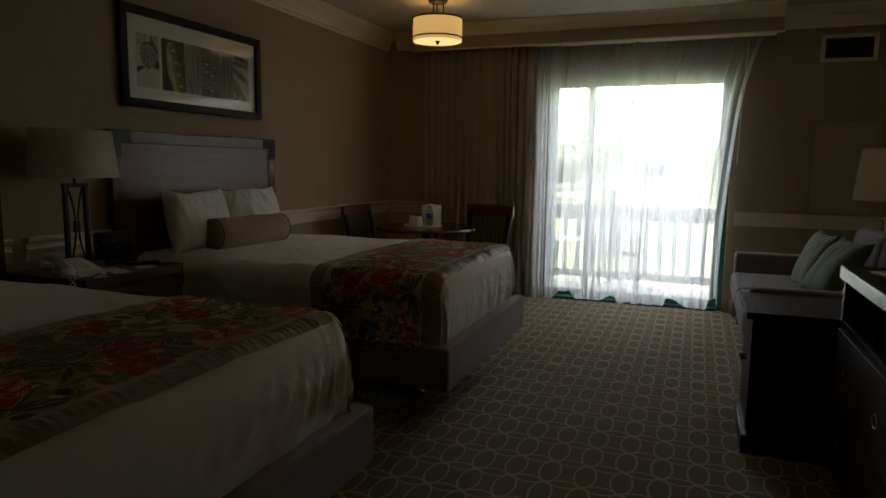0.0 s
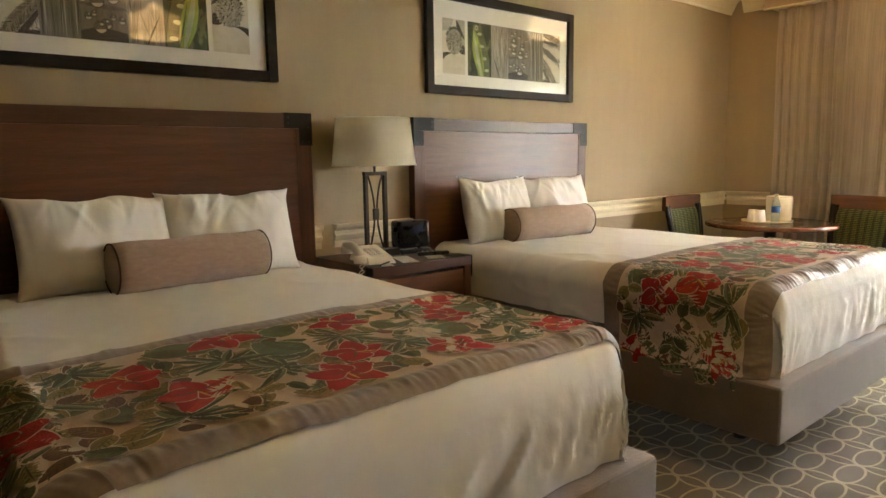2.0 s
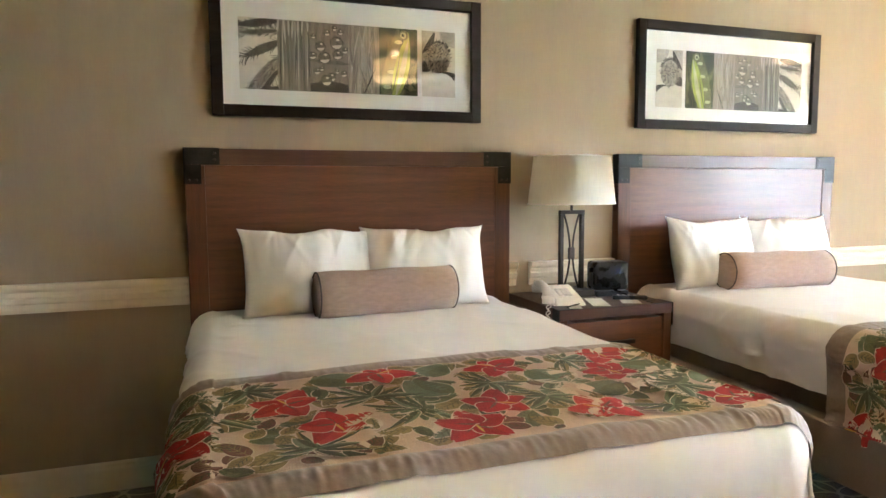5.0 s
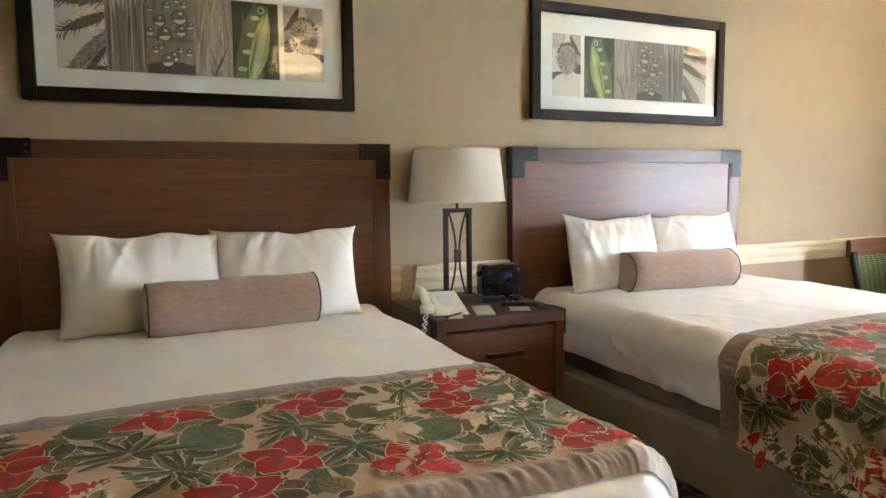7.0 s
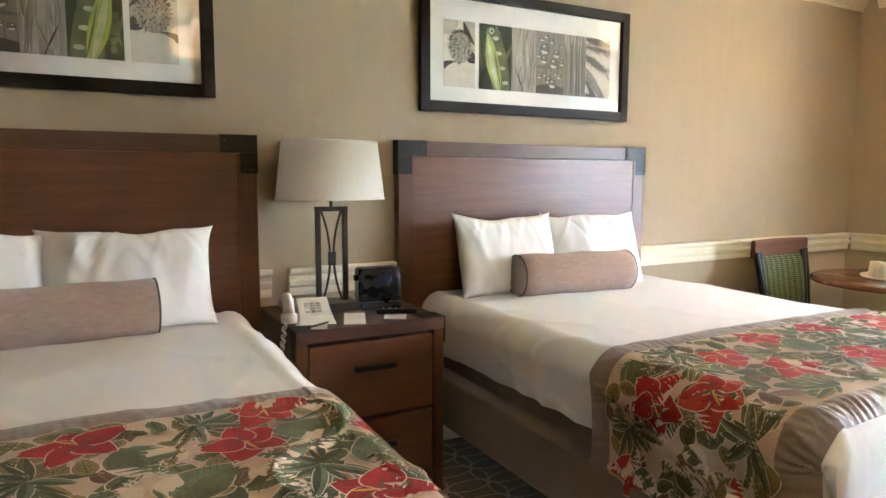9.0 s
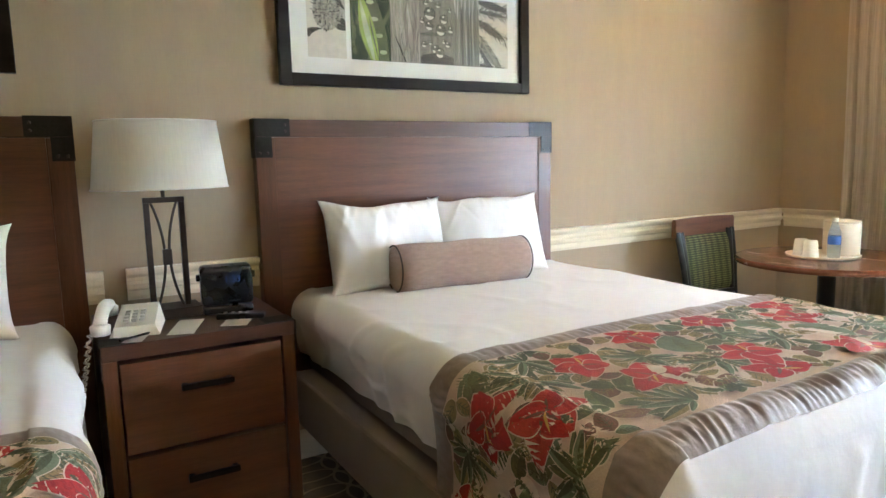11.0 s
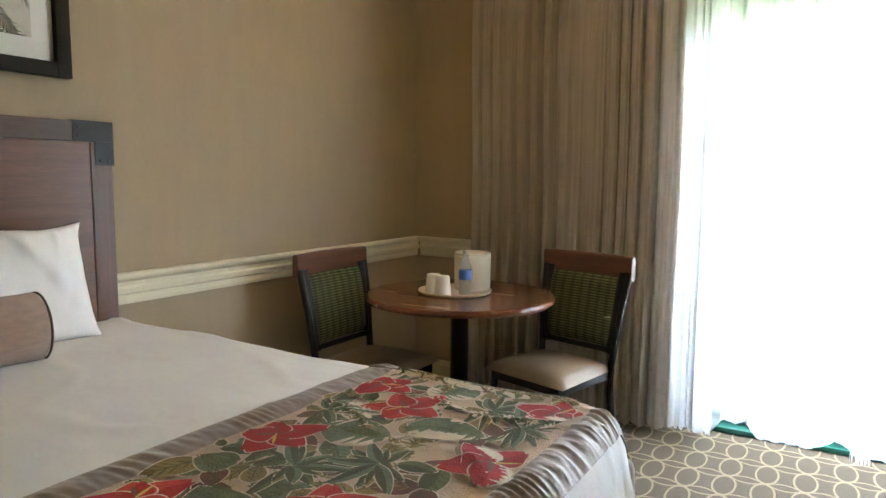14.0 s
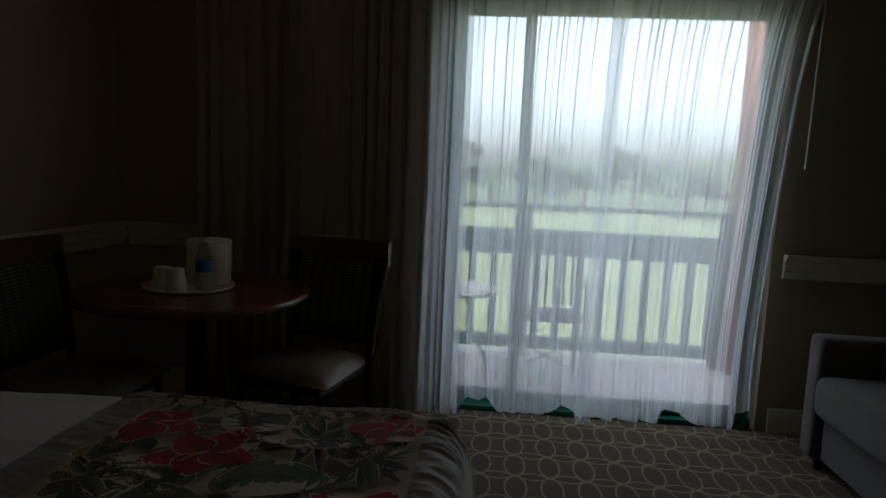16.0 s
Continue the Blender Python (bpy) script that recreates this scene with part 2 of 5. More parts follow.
axes = weave.nodes.new("ShaderNodeSeparateXYZ")
weave.links.new(rows_of.outputs["Object"], axes.inputs[0])
dash = mathnode(weave, 'MULTIPLY', mathnode(weave, 'GREATER_THAN', mathnode(weave, 'FRACT', mathnode(weave, 'DIVIDE', axes.outputs[2], 0.018)), 0.55),
                mathnode(weave, 'GREATER_THAN', mathnode(weave, 'FRACT', mathnode(weave, 'DIVIDE', axes.outputs[1], 0.03)), 0.3))
dash_mix = weave.nodes.new("ShaderNodeMix")
dash_mix.data_type = 'RGBA'
weave.links.new(dash, dash_mix.inputs[0])
weave.links.new(weave.nodes["Principled BSDF"].inputs["Base Color"].links[0].from_socket, dash_mix.inputs[6])
dash_mix.inputs[7].default_value = (0.28, 0.29, 0.21, 1)
weave.links.new(dash_mix.outputs[2], weave.nodes["Principled BSDF"].inputs["Base Color"])
VINYL = material("bronze_vinyl_seat", (0.27, 0.20, 0.125), 0.48, 0, 10, 0.15, 0.15, 120)
LEAF = material("tree_leaves", (0.095, 0.12, 0.08), 0.8, 0, 1.2, 0.4)
BARK = material("tree_bark", (0.11, 0.08, 0.06), 0.9, 0, 6, 0.3, 0.5, 20)
GRASS = material("lawn_grass", (0.12, 0.145, 0.07), 0.95, 0, 0.15, 0.3, 0.3, 4)
BRICK = material("red_brown_column", (0.34, 0.19, 0.16), 0.9, 0, 5, 0.2, 0.4, 40)


# ---- builders ----
def link(name, bm, mat, parent=None, label="", smooth=False, mats=()):
    me = bpy.data.meshes.new(name)
    bm.to_mesh(me)
    bm.free()
    for one in (mat, *mats):
        me.materials.append(one)
    if smooth:
        me.polygons.foreach_set("use_smooth", [True] * len(me.polygons))
    ob = new(name, me)
    if parent:
        ob.parent = parent
    if label:
        ob["label"] = label
    return ob


def part(name, bm, mat, parent, label="", smooth=False, mats=()):
    return link(name, bm, mat, parent, label, smooth, mats)


def thing(name, x, y, z, label, category, group="", rz=0.0):
    ob = new(name)
    ob.empty_display_size = 0.05
    ob.matrix_basis = pose(x, y, z, 0, 0, rz)
    return tagged(ob, label, category, group)


def setting(name, bm, mat, label="", category="", smooth=False):
    return tagged(link(name, bm, mat, None, "", smooth), label, category, "", "structure")


def box(x0, x1, y0, y1, z0, z1, bevel=0.0, bm=None, seg=2):
    bm = bm or bmesh.new()
    r = bmesh.ops.create_cube(bm, size=1, matrix=Matrix.Translation(((x0 + x1) / 2, (y0 + y1) / 2, (z0 + z1) / 2))
                              @ Matrix.Diagonal((x1 - x0, y1 - y0, z1 - z0, 1)))
    if bevel:
        edges = {e for v in r["verts"] for e in v.link_edges}
        bmesh.ops.bevel(bm, geom=list(edges), offset=bevel, segments=seg, affect='EDGES', profile=0.6)
    return bm


def turned(profile, n=32, bm=None, m=None, caps=True):
    """A body of revolution about z from (radius, height) pairs."""
    bm = bm or bmesh.new()
    m = m or Matrix.Identity(4)
    rings = [[bm.verts.new(m @ Vector((r * math.cos(a), r * math.sin(a), z))) for a in (2 * math.pi * k / n for k in range(n))] for r, z in profile]
    for p, q in zip(rings, rings[1:]):
        for k in range(n):
            bm.faces.new((p[k], p[(k + 1) % n], q[(k + 1) % n], q[k]))
    if caps:
        bm.faces.new(list(reversed(rings[0])))
        bm.faces.new(rings[-1])
    return bm


def tube(points, r, n=8, bm=None):
    """A round bar along points."""
    bm = bm or bmesh.new()
    pts = [Vector(p) for p in points]
    rings = []
    for k, p in enumerate(pts):
        d = (pts[min(k + 1, len(pts) - 1)] - pts[max(k - 1, 0)]).normalized()
        q = d.to_track_quat("Z", "Y").to_matrix()
        rings.append([bm.verts.new(p + q @ Vector((r * math.cos(2 * math.pi * j / n), r * math.sin(2 * math.pi * j / n), 0))) for j in range(n)])
    for p, q in zip(rings, rings[1:]):
        for j in range(n):
            bm.faces.new((p[j], p[(j + 1) % n], q[(j + 1) % n], q[j]))
    bm.faces.new(list(reversed(rings[0])))
    bm.faces.new(rings[-1])
    return bm


def sheet(fn, nu, nv, bm=None):
    """A grid surface from fn(u, v) for u and v from 0 to 1."""
    bm = bm or bmesh.new()
    g = [[bm.verts.new(fn(i / nu, j / nv)) for j in range(nv + 1)] for i in range(nu + 1)]
    for i in range(nu):
        for j in range(nv):
            bm.faces.new((g[i][j], g[i + 1][j], g[i + 1][j + 1], g[i][j + 1]))
    return bm


def profile_run(profile, a, b, out, bm=None):
    """A moulding: (depth, height) pairs swept from a to b on the plan, depth towards out."""
    bm = bm or bmesh.new()
    o = Vector((out[0], out[1], 0))
    ends = [[bm.verts.new(Vector((*p, 0)) + o * d + Vector((0, 0, z))) for d, z in profile] for p in (a, b)]
    n = len(profile)
    for k in range(n):
        bm.faces.new((ends[0][k], ends[0][(k + 1) % n], ends[1][(k + 1) % n], ends[1][k]))
    bm.faces.new(list(reversed(ends[0])))
    bm.faces.new(ends[1])
    bmesh.ops.recalc_face_normals(bm, faces=bm.faces[:])
    return bm


def wobble(x, y, z, s, k):
    return noise.noise((x * s, y * s, z * s)) * k


# ---- the room ----
X1, Y0, Y1, ZC = 4.80, -6.50, 3.78, 2.76
DX0, DX1, DZ = 1.78, 3.53, 2.25
setting("floor", box(-0.1, X1 + 0.1, Y0 - 0.1, Y1 + 0.16, -0.2, 0.0), CARPET, "brown carpet with light ring pattern", "floor")
setting("ceiling", box(-0.1, X1 + 0.1, Y0 - 0.1, Y1 + 0.16, ZC, ZC + 0.2), CEIL, "cream painted plain ceiling", "ceiling")
setting("wall_west", box(-0.14, 0.0, Y0 - 0.1, Y1 + 0.16, 0.0, ZC), WALL, "tan papered wall behind the headboards", "wall")
setting("wall_east", box(X1, X1 + 0.14, Y0 - 0.1, Y1 + 0.16, 0.0, ZC), WALL, "tan papered wall behind the sofa", "wall")
# Unseen wall added to close the room, set deep to cut bounce light.
setting("wall_south", box(0.0, X1, Y0 - 0.14, Y0, 0.0, ZC), WALL, "unseen tan papered end wall added to close the room", "wall")
bm = box(0.0, DX0, Y1, Y1 + 0.16, 0.0, ZC)
box(DX1, X1, Y1, Y1 + 0.16, 0.0, ZC, 0, bm)
box(DX0, DX1, Y1, Y1 + 0.16, DZ, ZC, 0, bm)
setting("wall_north", bm, WALL, "tan papered wall with a balcony door opening", "wall")

RAIL = [(0, 0.835), (0.012, 0.835), (0.016, 0.85), (0.016, 0.872), (0.026, 0.88), (0.030, 0.90), (0.022, 0.91), (0.022, 0.926), (0.040, 0.94), (0.045, 0.952), (0.045, 0.962), (0, 0.962)]
for a, b in (((0, Y0), (0, -2.24)), ((0, -0.68), (0, -0.60)), ((0, -0.52), (0, 0.0)), ((0, 1.60), (0, Y1))):
    setting("trim", profile_run(RAIL, a, b, (1, 0)), CREAM, "cream moulded chair rail", "chair rail")
setting("trim", profile_run(RAIL, (0.046, Y1), (DX0 - 0.05, Y1), (0, -1)), CREAM, "cream moulded chair rail", "chair rail")
setting("trim", profile_run(RAIL, (DX1 + 0.06, Y1), (X1 - 0.046, Y1), (0, -1)), CREAM, "cream moulded chair rail", "chair rail")
setting("trim", profile_run(RAIL, (X1, Y0), (X1, Y1), (-1, 0)), CREAM, "cream moulded chair rail", "chair rail")
setting("trim", profile_run(RAIL, (0.05, Y0), (X1 - 0.05, Y0), (0, 1)), CREAM, "cream moulded chair rail", "chair rail")
SKIRT = [(0, 0), (0.016, 0), (0.016, 0.10), (0.011, 0.115), (0.011, 0.125), (0.004, 0.135), (0, 0.135)]
for a, b, o in (((0, Y0), (0, Y1), (1, 0)), ((0.017, Y1), (DX0 - 0.05, Y1), (0, -1)), ((DX1 + 0.06, Y1), (X1 - 0.017, Y1), (0, -1)), ((X1, Y0), (X1, Y1), (-1, 0)),
                ((0.017, Y0), (X1 - 0.017, Y0), (0, 1))):
    setting("baseboard", profile_run(SKIRT, a, b, o), CREAM, "cream painted baseboard", "baseboard")
CROWN = [(0, ZC - 0.175), (0.014, ZC - 0.175), (0.018, ZC - 0.155), (0.030, ZC - 0.145), (0.034, ZC - 0.128), (0.055, ZC - 0.085), (0.090, ZC - 0.050), (0.108, ZC - 0.032), (0.112, ZC - 0.020), (0.125, ZC - 0.012), (0.125, ZC), (0, ZC)]
for a, b, o in (((0, Y0), (0, Y1), (1, 0)), ((0.126, Y1), (X1 - 0.126, Y1), (0, -1)), ((X1, Y0), (X1, Y1), (-1, 0)), ((0.126, Y0), (X1 - 0.126, Y0), (0, 1))):
    setting("trim", profile_run(CROWN, a, b, o), CREAM, "cream crown moulding below the ceiling", "crown moulding")

# curtain valance box with its own small cornice
VX0, VX1, VY = 0.44, 3.86, 3.50
valance = thing("valance", 2.1, VY, 2.53, "tan papered curtain valance box with cream edge", "valance")
part("front_board", box(VX0 - 2.1, VX1 - 2.1, 0.0, 0.02, 0.0, 0.226), WALL, valance)
part("side_board", box(VX0 - 2.1, VX0 - 2.08, 0.0205, Y1 - VY - 0.002, 0.0, 0.226), WALL, valance)
part("side_board", box(VX1 - 2.12, VX1 - 2.1, 0.0205, Y1 - VY - 0.002, 0.0, 0.226), WALL, valance)
part("edge_strip", box(VX0 - 2.11, VX1 - 2.09, -0.008, 0.022, -0.012, 0.0), CREAM, valance, "cream lower edge")
part("cornice", profile_run([(d * 0.7, (z - ZC) * 0.65 + 0.228) for d, z in CROWN], (VX0 - 2.1, 0), (VX1 - 2.1, 0), (0, -1)), CREAM, valance, "cream cornice")

# ---- balcony door ----
door = tagged(new("door_1"), "sliding glass balcony door in a green frame", "sliding door", "", "structure")
door.matrix_basis = pose(0, Y1 + 0.06, 0)
bm = box(DX0, DX0 + 0.05, 0, 0.09, 0, DZ, 0.004)
box(DX1 - 0.05, DX1, 0, 0.09, 0, DZ, 0.004, bm)
box(DX0 + 0.05, DX1 - 0.05, 0, 0.09, DZ - 0.05, DZ, 0.004, bm)
part("door_frame", bm, TEAL, door)
part("door_sill", box(DX0 + 0.05, DX1 - 0.05, -0.05, 0.09, 0.001, 0.03, 0.004), TEAL, door)
MID = 2.225
for k, (a, b, yy) in enumerate(((DX0 + 0.052, MID + 0.03, 0.05), (MID - 0.03, DX1 - 0.052, 0.012))):
    bm = box(a, a + 0.055, yy, yy + 0.03, 0.032, DZ - 0.052, 0.003)
    box(b - 0.055, b, yy, yy + 0.03, 0.032, DZ - 0.052, 0.003, bm)
    box(a + 0.055, b - 0.055, yy, yy + 0.03, 0.032, 0.10, 0.003, bm)
    box(a + 0.055, b - 0.055, yy, yy + 0.03, DZ - 0.10, DZ - 0.052, 0.003, bm)
    leaf = part("sliding_leaf", bm, TEAL, door)
    p = part("pane", sheet(lambda u, v: Vector((a + 0.05 + (b - a - 0.1) * u, yy + 0.015, 0.095 + (DZ - 0.19) * v)), 1, 1), PANE, leaf)
    p.visible_shadow = False


# ---- curtains ----
def hang(name, x0, x1, y, z0, z1, folds, depth, mat, label, flare=None, seed=0, gather=1.0, fine=0.0, pleats=0):
    rnd = random.Random(seed)
    ph = [rnd.uniform(0, 6.28) for _ in range(4)]
    # narrow pleats in which the cloth doubles back on itself
    tucks = [((k + rnd.uniform(0.1, 0.9)) / pleats, rnd.uniform(0.0016, 0.0036), rnd.uniform(0.35, 1.25)) for k in range(pleats)]

    def fn(u, v):
        z = z1 + (z0 - z1) * v
        left, right = x0, x1
        if flare:
            left, right = flare(v)
        uu = u + 0.012 * math.sin(2 * math.pi * u * 3 + ph[0]) + 0.004 * math.sin(9 * v + ph[1])
        for c, wide, length in tucks:
            d = (u - c) / wide
            if abs(d) < 4:
                uu -= 3.2 * wide * d * math.exp(-d * d) * max(0.0, min(1.0, 3 * (length - v)))
        x = left + (right - left) * uu
        amp = depth * (0.55 + 0.45 * v) * (0.75 + 0.35 * math.sin(2 * math.pi * u * 2.3 + ph[2]))
        a = 2 * math.pi * folds * (u + 0.03 * math.sin(2 * math.pi * 1.7 * u + ph[3]))
        w = amp * (math.sin(a) + 0.3 * math.sin(2.1 * a + 2 * v + ph[1]) + fine * math.sin(4.3 * a + 3 * math.sin(5 * u + ph[0]) + 1.5 * v))
        x += 0.35 * amp * math.cos(a + 0.6)
        hem = 0.13 * max(0, v - 0.9) * 10 * (noise.noise((u * 17, seed, 0.4)) + 0.04) if gather else 0
        return Vector((x, y + w + wobble(x, z, seed, 1.5, 0.02) * v, z + max(0, hem) + wobble(x, 0, seed, 5, 0.008) * v))
    ob = thing(name, 0, 0, 0, label, "curtain")
    return ob, fn


drape, fn = hang("drape", 0.50, 1.72, 3.62, 0.025, 2.525, 13, 0.048, DRAPE, "beige floor-length pleated drape drawn aside", None, 3, 1.0, 0.12)
part("drape_cloth", sheet(fn, 420, 30), DRAPE, drape, "", True)
part("curtain_track", box(0.46, 3.82, 3.58, 3.72, 2.53, 2.55, 0.003), CREAM, drape, "cream curtain track")


def sheer_edges(v):
    left = 1.70
    right = 3.73 - 0.26 * (1 - math.exp(-3.4 * v)) + 0.03 * max(0, v - 0.6)
    return left, right


sheer, fn = hang("sheer_curtain", 1.70, 3.70, 3.712, 0.03, 2.528, 17, 0.026, SHEER, "white translucent sheer curtain before the balcony door", sheer_edges, 11, 1.0, 0.20, 46)
part("sheer_cloth", sheet(fn, 1500, 20), SHEER, sheer, "", True)
tail, fn = hang("sheer_curtain", 1.62, 1.93, 3.655, 0.02, 2.526, 7, 0.020, SHEER, "white sheer curtain edge bunched beside the drape", None, 5)
part("sheer_cloth", sheet(fn, 70, 24), SHEER, tail, "", True)
lap, fn = hang("sheer_curtain", 2.60, 2.71, 3.66, 0.02, 2.526, 1.5, 0.012, SHEER, "white sheer curtain edge lapping where two panels meet", lambda v: (2.62 - 0.07 * v, 2.69 - 0.05 * v), 8)
part("sheer_cloth", sheet(fn, 40, 20), SHEER, lap, "", True)
wand = thing("curtain_wand", 3.57, 3.60, 1.40, "thin white curtain draw wand hanging at the door", "curtain wand")
part("rod", tube([(0, 0, 0), (0.005, 0, 0.5), (0.03, 0.02, 1.085)], 0.005), WHITEP, wand)


# ---- beds ----
BW, BTOP, BLEN, BBASE = 0.765, 0.808, 2.01, 0.447
SIDE = BTOP - BBASE
RAD = 0.105
FLAT = BW - RAD
ARC = RAD * math.pi / 2
REACH = FLAT + ARC + (SIDE - RAD)


def bed_point(x, s, lift=0.0):
    """The bed's covers: x from the headboard, s the way across from the middle, down the sides; lift outwards."""
    sg = 1 if s >= 0 else -1
    a = abs(s)
    if a <= FLAT:
        y, z, ny, nz = a, BTOP, 0.0, 1.0
    elif a <= FLAT + ARC:
        t = (a - FLAT) / RAD
        y, z, ny, nz = FLAT + RAD * math.sin(t), BTOP - RAD + RAD * math.cos(t), math.sin(t), math.cos(t)
    else:
        d = a - FLAT - ARC
        y, z, ny, nz = BW - 0.015 * math.sin(d * 9), BTOP - RAD - d, 1.0, 0.0
    r2 = 0.09
    over = x - (BLEN - r2)
    if over > 0:
        z -= (r2 - math.sqrt(max(0, r2 * r2 - min(over, r2) ** 2))) * (1 if a < FLAT + ARC else 0)
    if a < FLAT:
        z += 0.010 * math.cos(a / FLAT * 1.4) - 0.006
    corner = max(0.0, x - (BLEN - 0.16)) / 0.16
    y -= 0.085 * corner ** 2.2 * max(0.0, min(1.0, (a - FLAT * 0.8) / 0.2))
    w = wobble(x, s, 3.1, 2.2, 0.012) + wobble(x, s, 9.2, 6.0, 0.005) + 0.010 * max(0.0, 1 - 6 * abs(noise.noise((x * 3.0, s * 3.6, 7.7)))) ** 2
    if a > FLAT + ARC * 0.6:
        w += 0.006 * math.sin(x * 26 + 3 * math.sin(x * 7)) * min(1, (a - FLAT - ARC * 0.6) / 0.15)
    return Vector((x, sg * (y + (lift + w) * ny), z + (lift + w * 0.6) * nz))


def ellipse_poly(bm, fn, cu, cv, ang, a, b, lift, tip=0.6, n=10, mi=0):
    """A leaf or petal outline on the cover, pointed at its far end, laid as a fan of strips."""
    ca, sa = math.cos(ang), math.sin(ang)
    rows = []
    for i in range(n + 1):
        t = i / n
        w = b * (math.sin(math.pi * t ** tip)) ** 0.8 if 0 < t < 1 else 0.0
        pts = []
        for k in (-1, 0, 1):
            du, dv = t * a, k * w
            pts.append(bm.verts.new(fn(cu + du * ca - dv * sa, cv + du * sa + dv * ca, lift)))
        rows.append(pts)
    for p, q in zip(rows, rows[1:]):
        for k in (0, 1):
            f = bm.faces.new((p[k], p[k + 1], q[k + 1], q[k]))
            f.material_index = mi


def floral(fn, u0, u1, v0, v1, seed):
    """Printed hibiscus flowers, palm sprays, veined leaves and leaf twigs over a cover, in layers."""
    rnd = random.Random(seed)
    bm = bmesh.new()

    def inside(cu, cv, ang, a, b):
        eu, ev = cu + a * math.cos(ang), cv + a * math.sin(ang)
        return u0 + b * .3 < eu < u1 - b * .3 and v0 < ev < v1 and u0 + .004 < cu < u1 - .004

    def put(cu, cv, ang, a, b, lift, tip, mi, dark=0, rim=0.0030):
        """One outlined leaf or petal, kept within the band; dark is the ink of its shaded half."""
        for _ in range(3):
            if inside(cu, cv, ang, a, b):
                break
            a, b = a * 0.7, b * 0.8
        else:
            return 0.0
        lift = lift * 0.28 + 0.0045
        ca, sa = math.cos(ang), math.sin(ang)
        if rim:
            ellipse_poly(bm, fn, cu - rim * ca, cv - rim * sa, ang, a + 2.4 * rim, b + rim, lift - 0.00006, tip, 9, 7)
        ellipse_poly(bm, fn, cu, cv, ang, a, b, lift, tip, 9, mi)
        if dark:
            ellipse_poly(bm, fn, cu + 0.36 * b * sa, cv - 0.36 * b * ca, ang, a * 0.97, b * 0.52, lift + 0.00006, tip, 7, dark)
        return a

    def veined(cu, cv, ang, a, b, lift, mi, vein, n=6):
        got = put(cu, cv, ang, a, b, lift, 0.78, mi, 8 if mi == 3 else 3 if mi == 10 else 0)
        if not got:
            return
        k = got / a
        for q in range(1, n + 1):
            du = got * q / (n + 1.5)
            for sd in (-1, 1):
                ellipse_poly(bm, fn, cu + du * math.cos(ang), cv + du * math.sin(ang), ang + sd * 0.7, b * k * 1.05 * math.sin(math.pi * q / (n + 1.5)) ** .6 + .003, 0.0014, lift * 0.28 + 0.00464, 0.9, 4, vein)
        ellipse_poly(bm, fn, cu, cv, ang, got * 0.95, 0.0013, lift * 0.28 + 0.00468, 0.9, 5, vein)

    # twigs of paired oval leaves fill the ground
    nv, nu = int((v1 - v0) / 0.066), max(3, int((u1 - u0) / 0.075))
    for j in range(nv):
        for i in range(nu):
            cu = u0 + (i + 0.5 + rnd.uniform(-.35, .35)) * (u1 - u0) / nu
            cv = v0 + (j + 0.5 + rnd.uniform(-.35, .35)) * (v1 - v0) / nv
            ang = rnd.uniform(0, 6.28)
            mi = rnd.choice((3, 4, 4, 4, 5, 10))
            veined(cu, cv, ang, rnd.uniform(.085, .125), rnd.uniform(.024, .036), 0.0035 + rnd.uniform(0, .001), mi, 8 if mi != 5 else 4, 4)
            if rnd.random() < 0.55:
                veined(cu, cv, ang + rnd.uniform(1.2, 2.2), rnd.uniform(.06, .09), rnd.uniform(.018, .025), 0.0044 + rnd.uniform(0, .001), rnd.choice((3, 4, 5)), 8, 4)
    step = 0.18
    for j in range(int((v1 - v0) / step) + 1):
        for i in range(4):
            cu = u0 + (u1 - u0) * (0.13 + 0.25 * i) + rnd.uniform(-.025, .025)
            cv = v0 + 0.05 + j * step + (0.085 if i % 2 else 0) + rnd.uniform(-.03, .03)
            if not v0 + .03 < cv < v1 - .03:
                continue
            kind = (0, 1, 2, 0, 1, 3, 0, 1, 2)[(j * 4 + i * 5 + j // 3) % 9]
            a0 = rnd.uniform(0, 6.28)
            if kind == 0:
                mi = 1 if rnd.random() < 0.7 else 2
                flat = rnd.uniform(0.75, 1.0)
                for q in range(5):
                    an = a0 + q * 1.257 + rnd.uniform(-.18, .18)
                    put(cu, cv, an, rnd.uniform(.088, .122) * (flat if q in (1, 4) else 1), rnd.uniform(.034, .046), 0.0066 + 0.0012 * q, 0.62, mi, 9 if mi == 1 else 1, 0.0028)
                    put(cu, cv, an, 0.05, 0.005, 0.0076 + 0.0012 * q, 0.6, 5, 0, 0)
                put(cu, cv, a0 + 0.6, 0.055, 0.0035, 0.0140, 0.9, 6, 0, 0)
            elif kind == 1:
                for q in range(13):
                    put(cu, cv, a0 + (q - 6) * 0.36 + rnd.uniform(-.14, .14), rnd.uniform(.07, .165), rnd.uniform(.011, .017), 0.0050 + 0.0004 * (q % 3), 0.8, (3, 4, 10)[q % 3], 8, 0.0024)
            elif kind == 2:
                veined(cu - .07 * math.cos(a0), cv - .07 * math.sin(a0), a0, 0.18, 0.066, 0.0056, 10, 3, 9)
    return bm


